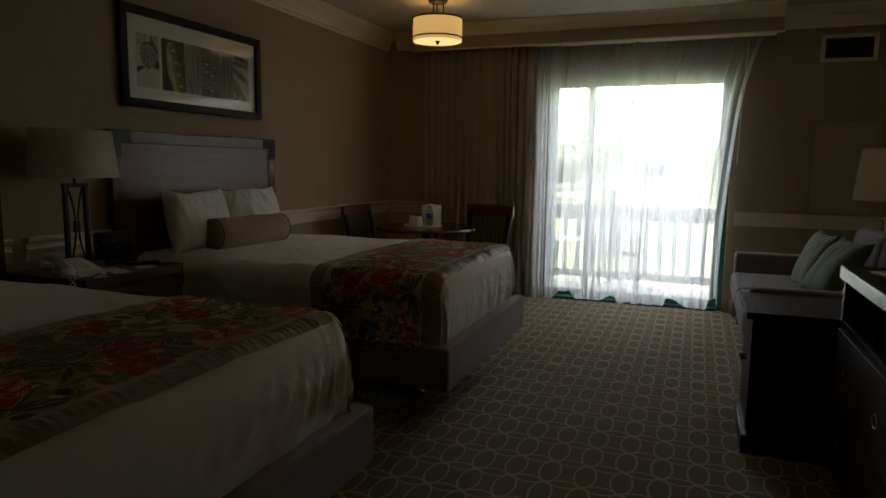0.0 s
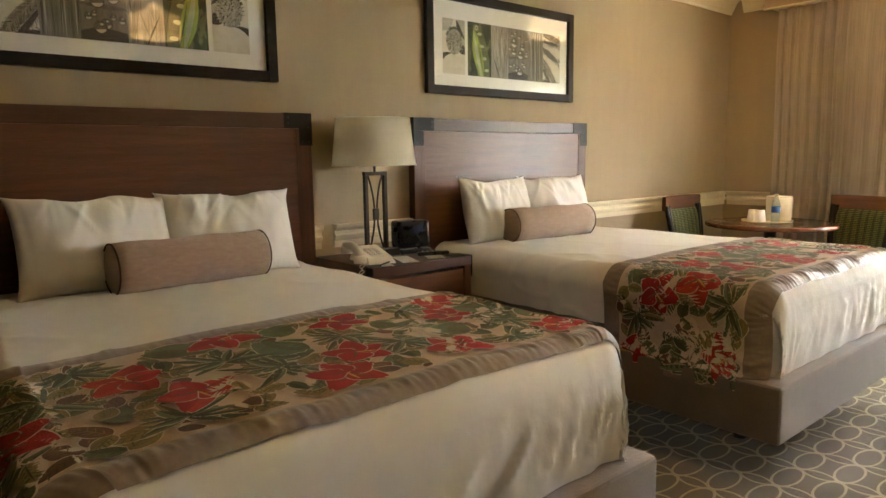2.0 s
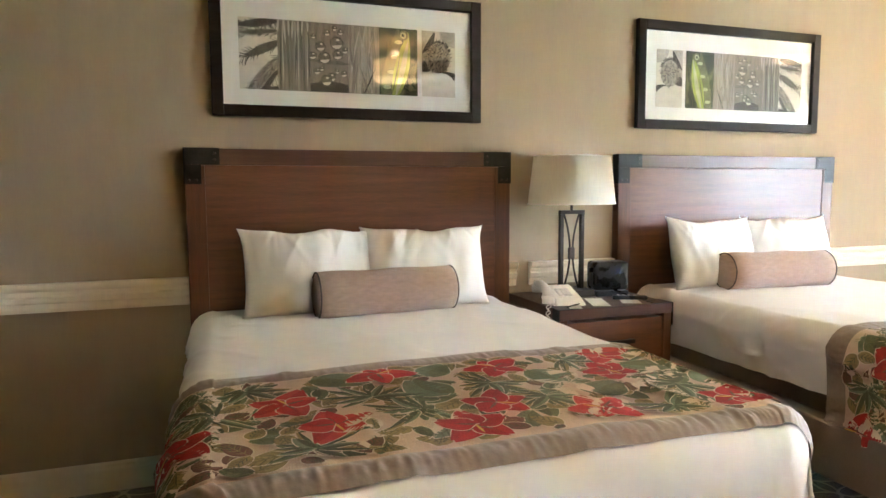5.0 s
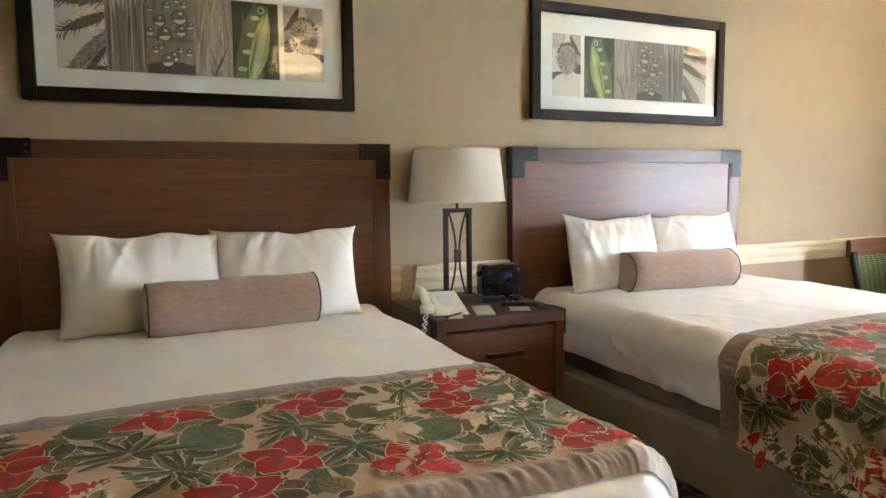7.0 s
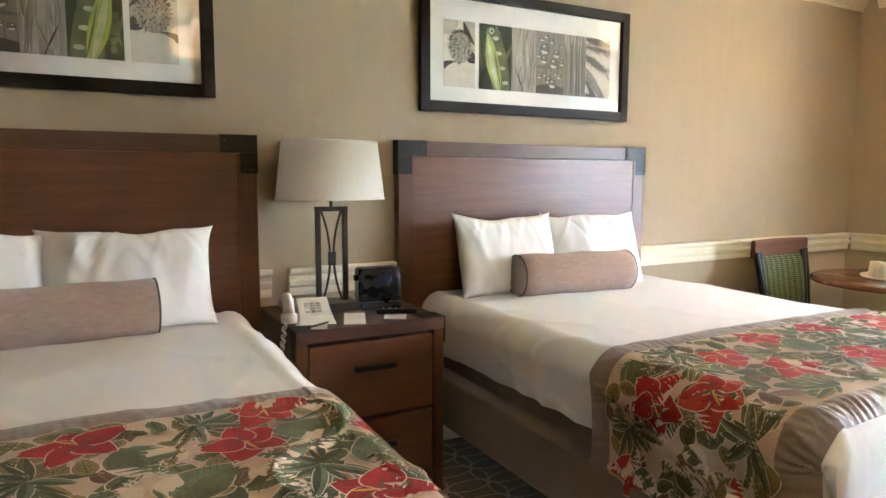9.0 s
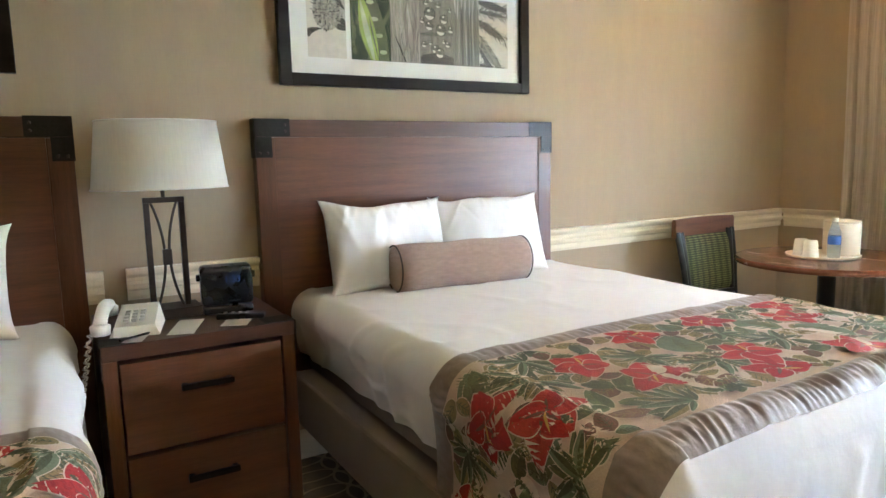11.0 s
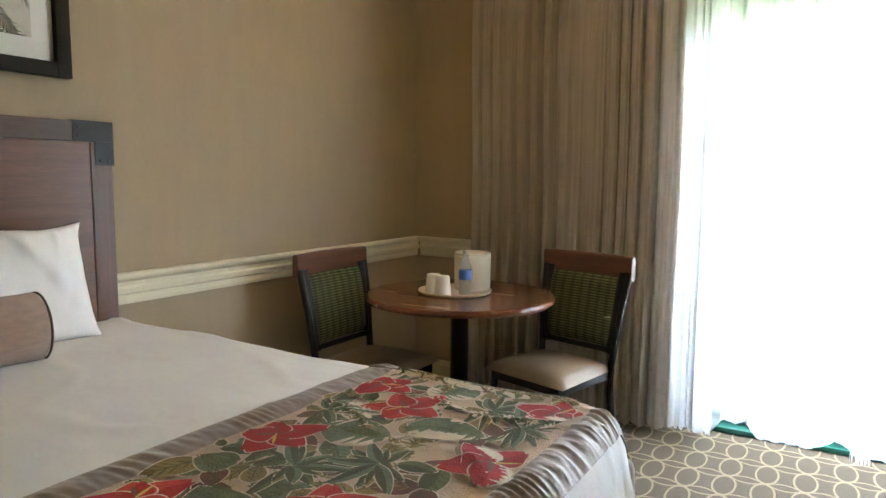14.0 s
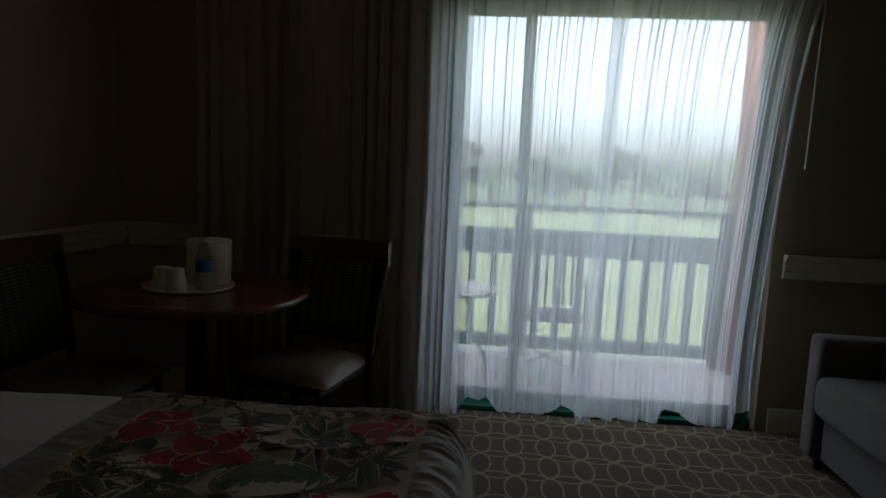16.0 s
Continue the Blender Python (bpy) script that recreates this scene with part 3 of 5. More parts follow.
def pillow_mesh(w, h, t, seed, folds=0.012, corner=0.05):
    """A stuffed pillow standing on its long edge, drawn out to ears at the corners, with creases that fan in from the top seam."""
    rnd = random.Random(seed)
    fans = [(rnd.uniform(-0.95, 0.95), rnd.uniform(-0.5, 0.5), rnd.uniform(0.015, 0.04), rnd.uniform(0.25, 0.8), rnd.choice((-1, 1, 1))) for _ in range(16)]

    def fn_side(side):
        def fn(u, v):
            a, b = 2 * u - 1, 2 * v - 1
            a, b = math.copysign(abs(a) ** 0.85, a), math.copysign(abs(b) ** 0.85, b)
            bulge = (max(0, 1 - abs(a) ** 3.2)) ** 0.5 * (max(0, 1 - abs(b) ** 3.2)) ** 0.5
            pull = 1 + corner * (abs(a) ** 6 * abs(b) ** 6) * 2.0 - 0.10 * (1 - abs(a) ** 2.5) * max(0, b) ** 4 - 0.03 * (1 - abs(b) ** 2) * abs(a) ** 4
            y, z = a * w / 2 * pull, b * h / 2 * pull
            crease = folds * (0.7 * noise.noise((y * 6 + seed, z * 4, 1.7)) + 0.35 * noise.noise((y * 15, z * 10 + seed, 4.2)))
            for c, slope, wide, length, sg in fans:
                d = (a - c - slope * (1 - b)) / (wide * (1 + 1.5 * (1 - b)))
                if abs(d) < 3:
                    crease += sg * folds * 0.42 * math.exp(-d * d) * max(0.0, 1 - (1 - b) / (2 * length)) 
            edge = 0.9 * folds * noise.noise((a * 1.7 + seed, 0.3, seed)) * max(0, b) ** 2
            return Vector((side * (t / 2 * bulge + crease * bulge ** .5) + edge * 0.4, y, z + edge))
        return fn
    bm = sheet(fn_side(1), 64, 48)
    sheet(fn_side(-1), 64, 48, bm)
    bmesh.ops.remove_doubles(bm, verts=bm.verts[:], dist=0.0005)
    bmesh.ops.recalc_face_normals(bm, faces=bm.faces[:])
    return bm


def headboard(yc, group):
    ob = thing("headboard", 0.0, yc, 0.0, "red-brown wooden headboard with black metal corner brackets", "headboard", group)
    w, top = 0.795, 1.545
    part("panel", box(0.004, 0.054, -w + 0.085, w - 0.085, 0.30, top - 0.075, 0.002), WOOD, ob)
    part("top_rail", box(0.002, 0.06, -w, w, top - 0.075, top, 0.004), WOODD, ob)
    for s in (-1, 1):
        a, b = sorted((s * w, s * (w - 0.085)))
        part("post", box(0.002, 0.058, a, b, 0.001, top - 0.0755, 0.004), WOODV, ob)
        a, b = sorted((s * (w + 0.003), s * (w - 0.15)))
        bm = box(0.0605, 0.0635, a, b, top - 0.072, top + 0.002)
        a, b = sorted((s * (w + 0.003), s * (w - 0.07)))
        box(0.0605, 0.0635, a, b, top - 0.16, top - 0.0725, 0, bm)
        a, b = sorted((s * (w + 0.001), s * (w + 0.004)))
        box(0.003, 0.0605, a, b, top - 0.16, top + 0.002, 0, bm)
        a, b = sorted((s * (w - 0.15), s * (w + 0.003)))
        box(0.003, 0.0605, a, b, top + 0.0005, top + 0.003, 0, bm)
        br = part("bracket", bm, IRON, ob, "black metal corner bracket")
        for yy, zz in ((w - 0.13, top - 0.022), (w - 0.13, top - 0.05), (w - 0.018, top - 0.142), (w - 0.05, top - 0.142)):
            part("bolt", turned([(0.006, 0), (0.0055, 0.002), (0.003, 0.0035)], 10, None, pose(0.0634, s * yy, zz, 0, 90, 0)), BRONZE, br)
    return ob


def bed(yc, seed, group, runner_label, r0, r1):
    ob = thing("bed", 0.062, yc, 0.0, "queen bed with white linen on a taupe upholstered base", "bed", group)
    part("bed_base", box(0.01, BLEN + 0.06, -0.775, 0.775, 0.215, BBASE - 0.004, 0.018, None, 3), BASEF, ob, "taupe fabric base")
    for lx, far in ((0.3, 0.5), (1.0, 0.5), (1.70, 0.66)):
        for ly in (-0.30, far):
            part("leg", turned([(0.03, 0.001), (0.03, 0.02), (0.022, 0.03), (0.022, 0.216)], 12, None, pose(lx, ly, 0)), BLACKP, ob)

    # the linen is tucked in along the sides, a hand higher than at the foot
    def fn(u, v):
        x, s = 0.02 + u * (BLEN - 0.02), (2 * v - 1) * REACH
        low = max(0.0, (abs(s) - FLAT - ARC) / (REACH - FLAT - ARC))
        up = 0.085 * min(1.0, (BLEN - x) / 0.35) + wobble(x, seed, 1, 2.5, 0.005) * min(1.0, (BLEN - x) / 0.2)
        p = bed_point(x, s)
        p.z += up * low
        p.y -= (0.022 if s > 0 else -0.022) * low ** 3 * min(1.0, (BLEN - x) / 0.2)
        return p
    bm = sheet(fn, 120, 110)
    # foot end: hangs from the rounded edge down to the base, with tucked creases

    def foot(u, v):
        s = (2 * v - 1) * REACH
        p = bed_point(BLEN, s)
        z = p.z + (BBASE - p.z) * u
        ridge = max(0.0, 1 - 5 * abs(noise.noise((s * 9 + 0.8 * u, u * 1.3, seed * 1.7)))) ** 2
        fall = math.sin(math.pi * min(1, 0.08 + u * 0.95)) * (0.35 + 0.65 * max(0.0, min(1.0, s * 1.6 + 0.3)))
        cr = 0.017 * ridge * fall + 0.008 * noise.noise((s * 22 + 2 * u, u * 2, seed)) * fall + wobble(s, z * 0.4, seed, 7, 0.014) * u
        return Vector((BLEN + 0.012 * math.sin(math.pi * u) + cr * (0.35 + u) * (1 if u > 0.01 else 0), p.y, z))
    sheet(foot, 20, 110, bm)
    bmesh.ops.remove_doubles(bm, verts=bm.verts[:], dist=0.002)
    part("box_spring", box(0.012, BLEN - 0.06, -0.695, 0.695, BBASE - 0.0035, BBASE + 0.13, 0.02, None, 3), BASEF, ob, "taupe fabric box spring")
    part("bed_linen", bm, SHEET, ob, "smooth white duvet tucked in", True)
    ru = thing("bed_runner", 0.062, yc, 0.0, runner_label, "bed runner", "bed runners")
    band = 0.075
    tight = 1.3 if r0 > 1.22 else 0.35  # the far bed's bands are gathered more tightly
    hangs = REACH + 0.07

    def cover(x, s, lift=0.0):
        x = min(x, BLEN)
        lim = REACH - 0.004
        p = bed_point(x, max(-lim, min(lim, s)), 0.006 + lift)
        if abs(s) > lim:
            p.z -= abs(s) - lim
            p.y += (1 if s > 0 else -1) * 0.006
        return p

    def field(u, v):
        return cover(r0 + band + u * (r1 - r0 - 2 * band), (2 * v - 1) * hangs)
    part("printed_field", sheet(field, 70, 220), PRINT, ru, "", True)
    for a, b, amp in ((r0, r0 + band + 0.004, 0.0022), (r1 - band - 0.004, r1, 0.0036)):
        def edge(u, v):
            s = (2 * v - 1) * hangs
            rf = amp * (tight * math.sin(s * 190 + 16 * noise.noise((s * 4, u * 0.6, seed)) + 2.5 * u) * (0.45 + noise.noise((s * 8, 0, seed))) + 1.6 * noise.noise((s * 60, u * 2.0, seed + 3)))
            return cover(a + (b - a) * u, s, 0.0015 + (rf + 0.005) * math.sin(math.pi * u) ** 0.6)
        part("satin_band", sheet(edge, 6, 700), SATIN, ru, "gathered taupe satin edge", True)
    for s in (-1, 1):
        part("satin_band", sheet(lambda u, v: cover(r0 + (r1 - r0) * v, s * (hangs - 0.07 * u), 0.0045 + 0.0012 * math.sin(v * 70)), 4, 60), SATIN, ru, "taupe satin hem", True)
    fp = part("floral_print", floral(cover, r0 + band, r1 - band, -hangs + 0.01, hangs - 0.01, seed), PRINT, ru, "red hibiscus flowers and green leaves",
         False, (RED, CORAL, GREEN, OLIVE, PLUM, STAMEN, LINE, DEEPG, CRIMSON, TEALG))
    tagged(fp, kind="stuff")
    return ob


B2, B1 = 0.80, -1.455
for yc, bc, sd, r0, r1 in ((B1, -1.485, 4, 1.195, 1.975), (B2, 0.88, 9, 1.265, 1.992)):
    headboard(yc, "headboards")
    bed(bc, sd, "beds", "floral hibiscus bed runner with taupe satin bands", r0, r1)
    for k, (dy, rz, lean) in enumerate(((-0.275, 4, -14), (0.275, -3, -17))):
        pl = link("pillow", pillow_mesh(0.585, 0.385, 0.18, sd + 3 * k, 0.028, 0.03), PILLOW, None, "", True)
        pl.matrix_basis = pose(0.225, yc + dy, BTOP + 0.185, 0, lean, rz)
        tagged(pl, "plump white cotton pillow leaning on the headboard", "pillow", "pillows")
for (a, b) in (((0.40, -1.73), (0.36, -1.10)), ((0.37, 0.48), (0.44, 1.10))):
    mid = ((a[0] + b[0]) / 2, (a[1] + b[1]) / 2)
    bo = thing("bolster", mid[0], mid[1], BTOP + 0.096, "beige woven bolster cushion with dark piped ends", "bolster", "bolsters",
               math.degrees(math.atan2(b[1] - a[1], b[0] - a[0])) - 90)
    half, rad = 0.312, 0.101
    prof = [(0.02, -half - 0.012), (0.06, -half - 0.01), (rad - 0.012, -half - 0.002), (rad, -half + 0.008)]
    prof += [(rad + 0.003 * math.sin(k * 1.3), -half + 0.008 + (2 * half - 0.016) * k / 10) for k in range(1, 10)]
    prof += [(r, -z) for r, z in reversed(prof[:4])]
    part("bolster_cover", turned(prof, 40, None, pose(0, 0, 0, -90, 0, 0)), BOLSTER, bo, "", True)
    for s in (-1, 1):
        part("piping", tube([(rad * math.cos(q * math.pi / 16) * 0.985, s * half, rad * math.sin(q * math.pi / 16) * 0.985) for q in range(33)], 0.0035, 6), PIPING, bo, "dark piping")


# ---- pictures ----
GREY1 = material("grey_photo_light", (0.42, 0.39, 0.34), 0.6, 0, 8, 0.4)
GREY2 = material("grey_photo_dark", (0.05, 0.045, 0.038), 0.6, 0, 8, 0.5)
GREY3 = material("grey_photo_bark", (0.29, 0.265, 0.22), 0.6, 0, 5, 0.6, 0, 60, (1, 14, 1))
GREY5 = material("grey_photo_mid", (0.19, 0.175, 0.145), 0.6, 0, 6, 0.5, 0, 60, (1, 10, 0.8))
PALEG = material("pale_green_photo", (0.42, 0.46, 0.26), 0.6, 0, 16, 0.4)
GREY4 = material("grey_photo_wood", (0.12, 0.11, 0.09), 0.6, 0, 5, 0.7, 0, 60, (1, 22, 0.8))
PALE = material("pale_photo", (0.62, 0.58, 0.50), 0.6, 0, 4, 0.15)
GPH = material("dark_green_photo", (0.022, 0.040, 0.012), 0.6, 0, 14, 0.8)
LIME = material("lime_leaf_photo", (0.30, 0.38, 0.07), 0.6, 0, 16, 0.4)


def flat_leaf(bm, x, y0, z0, ang, length, width, mi=0, bend=0.0, n=8):
    rows = []
    for i in range(n + 1):
        t = i / n
        a = ang + bend * t
        w = width * math.sin(math.pi * (0.08 + 0.92 * t)) if i < n else 0.0
        c = Vector((x, y0 + math.cos(a) * length * t, z0 + math.sin(a) * length * t))
        o = Vector((0, -math.sin(a), math.cos(a))) * w
        rows.append((bm.verts.new(c - o), bm.verts.new(c + o)))
    for p, q in zip(rows, rows[1:]):
        f = bm.faces.new((p[0], q[0], q[1], p[1]))
        f.material_index = mi


def clip_box(bm, ya, yb, za, zb):
    """Trim flat shapes to a picture's edges."""
    for co, no in (((0, ya, 0), (0, -1, 0)), ((0, yb, 0), (0, 1, 0)), ((0, 0, za), (0, 0, -1)), ((0, 0, zb), (0, 0, 1))):
        bmesh.ops.bisect_plane(bm, geom=bm.verts[:] + bm.edges[:] + bm.faces[:], plane_co=co, plane_no=no, clear_outer=True)


def picture(y0, y1, z0, z1, flip, seed):
    rnd = random.Random(seed)
    ob = thing("framed_picture", 0.0, (y0 + y1) / 2, z0, "wide black framed botanical photo strip behind glass", "picture", "pictures over the beds")
    w, h, fw = (y1 - y0) / 2, z1 - z0, 0.052
    for s in (-1, 1):
        a, b = sorted((s * w, s * (w - fw)))
        part("frame_side", box(0.002, 0.036, a, b, 0, h, 0.004), FRAMEW, ob)
    part("frame_rail", box(0.002, 0.0355, -w + fw, w - fw, 0, fw, 0.004), FRAMEW, ob)
    part("frame_rail", box(0.002, 0.0355, -w + fw, w - fw, h - fw, h, 0.004), FRAMEW, ob)
    part("mat", box(0.003, 0.012, -w + fw - 0.004, w - fw + 0.004, fw - 0.004, h - fw + 0.004), MAT, ob, "white mat")
    g = part("picture_glass", sheet(lambda u, v: Vector((0.022, -w + fw - 0.003 + (2 * w - 2 * fw + 0.006) * u, fw - 0.003 + (h - 2 * fw + 0.006) * v)), 1, 1), FRAMEG, ob)
    g.visible_shadow = False
    za, zb = 0.125, h - 0.155
    # panels from the flower's end: widths along the strip
    cuts = (("flower", 0.0, 0.168), ("leaf", 0.190, 0.375), ("bark", 0.375, 0.52), ("drops", 0.52, 0.695), ("wood", 0.695, 0.835), ("palm", 0.835, 1.0))
    span0, span1 = -w + 0.135, w - 0.125
    sg = -1 if flip else 1
    for kind, a, b in cuts:
        ya, yb = span0 + (span1 - span0) * a, span0 + (span1 - span0) * b
        if flip:
            ya, yb = -yb, -ya
        wide, tall = yb - ya, zb - za
        base = {"flower": PALE, "leaf": GPH, "bark": GREY3, "drops": GREY5, "wood": GREY5, "palm": PALE}[kind]
        ph = part("photo", box(0.0122, 0.0135, ya, yb, za, zb), base, ob)
        bm = bmesh.new()
        layer = [0.0138]

        def leaf(p, q, ang, length, width, mi, bend=0.0):
            """A blade from (p, q) of the panel, both from 0 to 1; the panel is mirrored in one of the pictures."""
            layer[0] += 0.000006
            flat_leaf(bm, layer[0], (ya + wide * p) if not flip else (yb - wide * p), za + tall * q, ang if not flip else math.pi - ang, length, width, mi, bend * sg)

        def blob(p, q, ry, rz, mi, start=0.0, end=6.2832, n=16):
            layer[0] += 0.000006
            y, z = (ya + wide * p) if not flip else (yb - wide * p), za + tall * q
            f = bm.faces.new([bm.verts.new((layer[0], y + sg * ry * math.cos(start + (end - start) * k / n), z + rz * math.sin(start + (end - start) * k / n))) for k in range(n)])
            f.material_index = mi
        if kind == "flower":
            mats = (GREY2, GREY1, GREY3)
            blob(0.05, 0.98, 0.075, 0.07, 1)
            blob(1.0, 0.85, 0.07, 0.13, 1)
            leaf(0.62, 0.98, -1.25, 0.13, 0.014, 0, 0.25)
            leaf(1.05, 0.40, 2.6, 0.09, 0.028, 0)
            leaf(-0.08, 0.33, -0.12, 0.15, 0.030, 0, -0.1)
            blob(0.5, 0.12, 0.10, 0.085, 3)
            blob(0.52, 0.60, 0.066, 0.078, 2)
            for q in range(260):
                an, rr = rnd.uniform(0, 6.28), 0.066 * rnd.random() ** .6
                leaf(0.52 + rr * math.cos(an) / wide, 0.60 + 1.12 * rr * math.sin(an) / tall, an + rnd.uniform(-.5, .5), rnd.uniform(.008, .016), rnd.uniform(.0012, .0026), (0, 1, 2, 0)[q % 4])
            for q in range(30):
                an = 0.5 + 2.2 * q / 29
                leaf(0.52 + .058 * math.cos(an) / wide, 0.60 + .07 * math.sin(an) / tall, an + rnd.uniform(-.3, .3), rnd.uniform(.016, .026), 0.0026, 0)
            mats += (PALE,)
        elif kind == "leaf":
            mats = (LIME, GREEN, GPH, PALEG)
            for q in range(12):
                leaf(rnd.uniform(0, 1), rnd.uniform(-.1, .4), 1.57 + rnd.uniform(-.6, .6), rnd.uniform(.1, .25), rnd.uniform(.006, .014), 1 if q % 3 else 2)
            for q in range(5):
                blob(rnd.uniform(.03, .22), 0.12 + .1 * q, 0.012, 0.016, 1)
            leaf(0.90, -0.10, 1.90, 0.38, 0.042, 1, -0.12)
            for q in range(11):
                blob(0.80 - 0.034 * q, 0.12 + 0.075 * q, 0.020, 0.010, 1 if q % 3 else 3)
            leaf(0.64, -0.08, 1.88, 0.345, 0.038, 0, -0.08)
            leaf(0.58, -0.02, 1.86, 0.30, 0.014, 3, -0.06)
            leaf(0.69, 0.0, 1.85, 0.22, 0.004, 1, -0.06)
            blob(0.36, 0.90, 0.024, 0.024, 1)
            blob(0.37, 0.90, 0.015, 0.015, 3)
            blob(0.375, 0.90, 0.008, 0.008, 2)
        elif kind == "bark":
            mats = (GREY5, GREY1, GREY2)
            for q in range(34):
                leaf(rnd.random(), rnd.uniform(-.2, .6), 1.57 + rnd.uniform(-.14, .14), rnd.uniform(.1, .28), rnd.uniform(.0012, .0045), q % 2, rnd.uniform(-.2, .2))
            leaf(0.55, -0.05, 2.0, 0.16, 0.004, 2)
            leaf(0.35, 0.0, 1.25, 0.14, 0.004, 0)
        elif kind == "drops":
            mats = (PALE, GREY2, GREY4)
            blob(0.5, 0.02, 0.12, 0.045, 1)
            leaf(-0.1, 0.42, 0.05, 0.22, 0.010, 2)
            for p, q, r in ((.30, .72, .024), (.72, .66, .018), (.28, .55, .018), (.62, .50, .022), (.92, .52, .014), (.20, .88, .011), (.55, .86, .012), (.35, .93, .010), (.08, .62, .012),
                            (.12, .28, .012), (.45, .22, .017), (.58, .17, .020), (.82, .30, .012), (.30, .31, .009), (.70, .34, .009), (.90, .80, .009)):
                r *= 1.35
                blob(p, q, r, r * .95, 1)
                blob(p, q, r * .88, r * .82, 2)
                blob(p, q - 0.1 * r / tall, r * .8, r * .75, 0, 3.3, 6.1, 12)
                blob(p - .15 * r / wide, q + .45 * r / tall, r * .25, r * .18, 0)
        elif kind == "wood":
            mats = (GREY4, GREY1, GREY2)
            for q in range(26):
                leaf(rnd.random(), rnd.uniform(-.3, .1), 1.57 + rnd.uniform(-.03, .03), rnd.uniform(.25, .45), rnd.uniform(.001, .0035), (0, 2, 0, 1)[q % 4])
            for q in range(7):
                leaf(0.05 + .15 * q, 1.05, -1.57 + rnd.uniform(-.08, .08), rnd.uniform(.06, .13), 0.005, 1)
        else:
            mats = (GREY2, GREY4, GREY3)
            for p0, q0, an, ln, wd, mi in ((-.1, .98, -0.15, .22, .018, 0), (-.1, .70, -.45, .20, .020, 1), (-.1, .50, -.85, .26, .026, 2), (-.1, .36, -.95, .25, .012, 0), (-.1, .05, -.3, .2, .016, 0), (-.1, .84, -.1, .2, .010, 1)):
                leaf(p0, q0, an, ln, wd, mi)
                for k in range(60):
                    t = k / 59
                    side = 1 if k % 2 else -1
                    leaf(p0 + t * ln * math.cos(an) / wide, q0 + t * ln * math.sin(an) / tall, an + side * rnd.uniform(.5, 1.0), rnd.uniform(.025, .055), 0.0016, 0 if k % 3 else 1)
        clip_box(bm, ya + .0005, yb - .0005, za + .0005, zb - .0005)
        tagged(part("photo_subject", bm, mats[0], ph, "", False, mats[1:]), kind="stuff")
    return ob


picture(0.137, 1.472, 1.695, 2.30, False, 2)
picture(-2.125, -0.813, 1.697, 2.30, True, 7)

# ---- night stand and what lies on it ----
NX, NY0, NY1, NZ = 0.59, -0.655, -0.035, 0.80
ns = thing("nightstand", 0.03, (NY0 + NY1) / 2, 0.0, "red-brown wooden two-drawer nightstand with black brackets", "nightstand")
hw, dp = (NY1 - NY0) / 2, NX - 0.03
part("top", box(0, dp, -hw, hw, NZ - 0.05, NZ, 0.004), WOODD, ns)
for s in (-1, 1):
    a, b = sorted((s * hw, s * (hw - 0.045)))
    part("side_panel", box(0.002, dp - 0.004, a, b, 0.001, NZ - 0.0505, 0.003), WOODV, ns)
    a, b = sorted((s * (hw + 0.002), s * (hw - 0.10)))
    bm = box(dp - 0.10, dp + 0.002, a, b, NZ + 0.0005, NZ + 0.003)
    a, b = sorted((s * (hw + 0.001), s * (hw + 0.004)))
    box(dp - 0.06, dp + 0.002, a, b, NZ - 0.11, NZ + 0.002, 0, bm)
    part("bracket", bm, IRON, ns, "black metal bracket")
part("back_panel", box(0.0, 0.012, -hw + 0.046, hw - 0.046, 0.06, NZ - 0.051), WOOD, ns)
part("plinth", box(0.02, dp - 0.02, -hw + 0.046, hw - 0.046, 0.04, 0.10, 0.002), WOODD, ns)
for z0, z1 in ((0.43, 0.735), (0.11, 0.415)):
    dr = part("drawer", box(0.03, dp - 0.008, -hw + 0.05, hw - 0.05, z0, z1, 0.004), WOOD, ns)
    zc = (z0 + z1) / 2 + 0.05
    bm = box(dp + 0.012, dp + 0.026, -0.085, 0.085, zc - 0.010, zc + 0.010, 0.003)
    for s in (-1, 1):
        box(dp - 0.009, dp + 0.014, s * 0.072 - 0.009, s * 0.072 + 0.009, zc - 0.008, zc + 0.008, 0.002, bm)
    part("handle", bm, IRON, dr, "black bar handle")


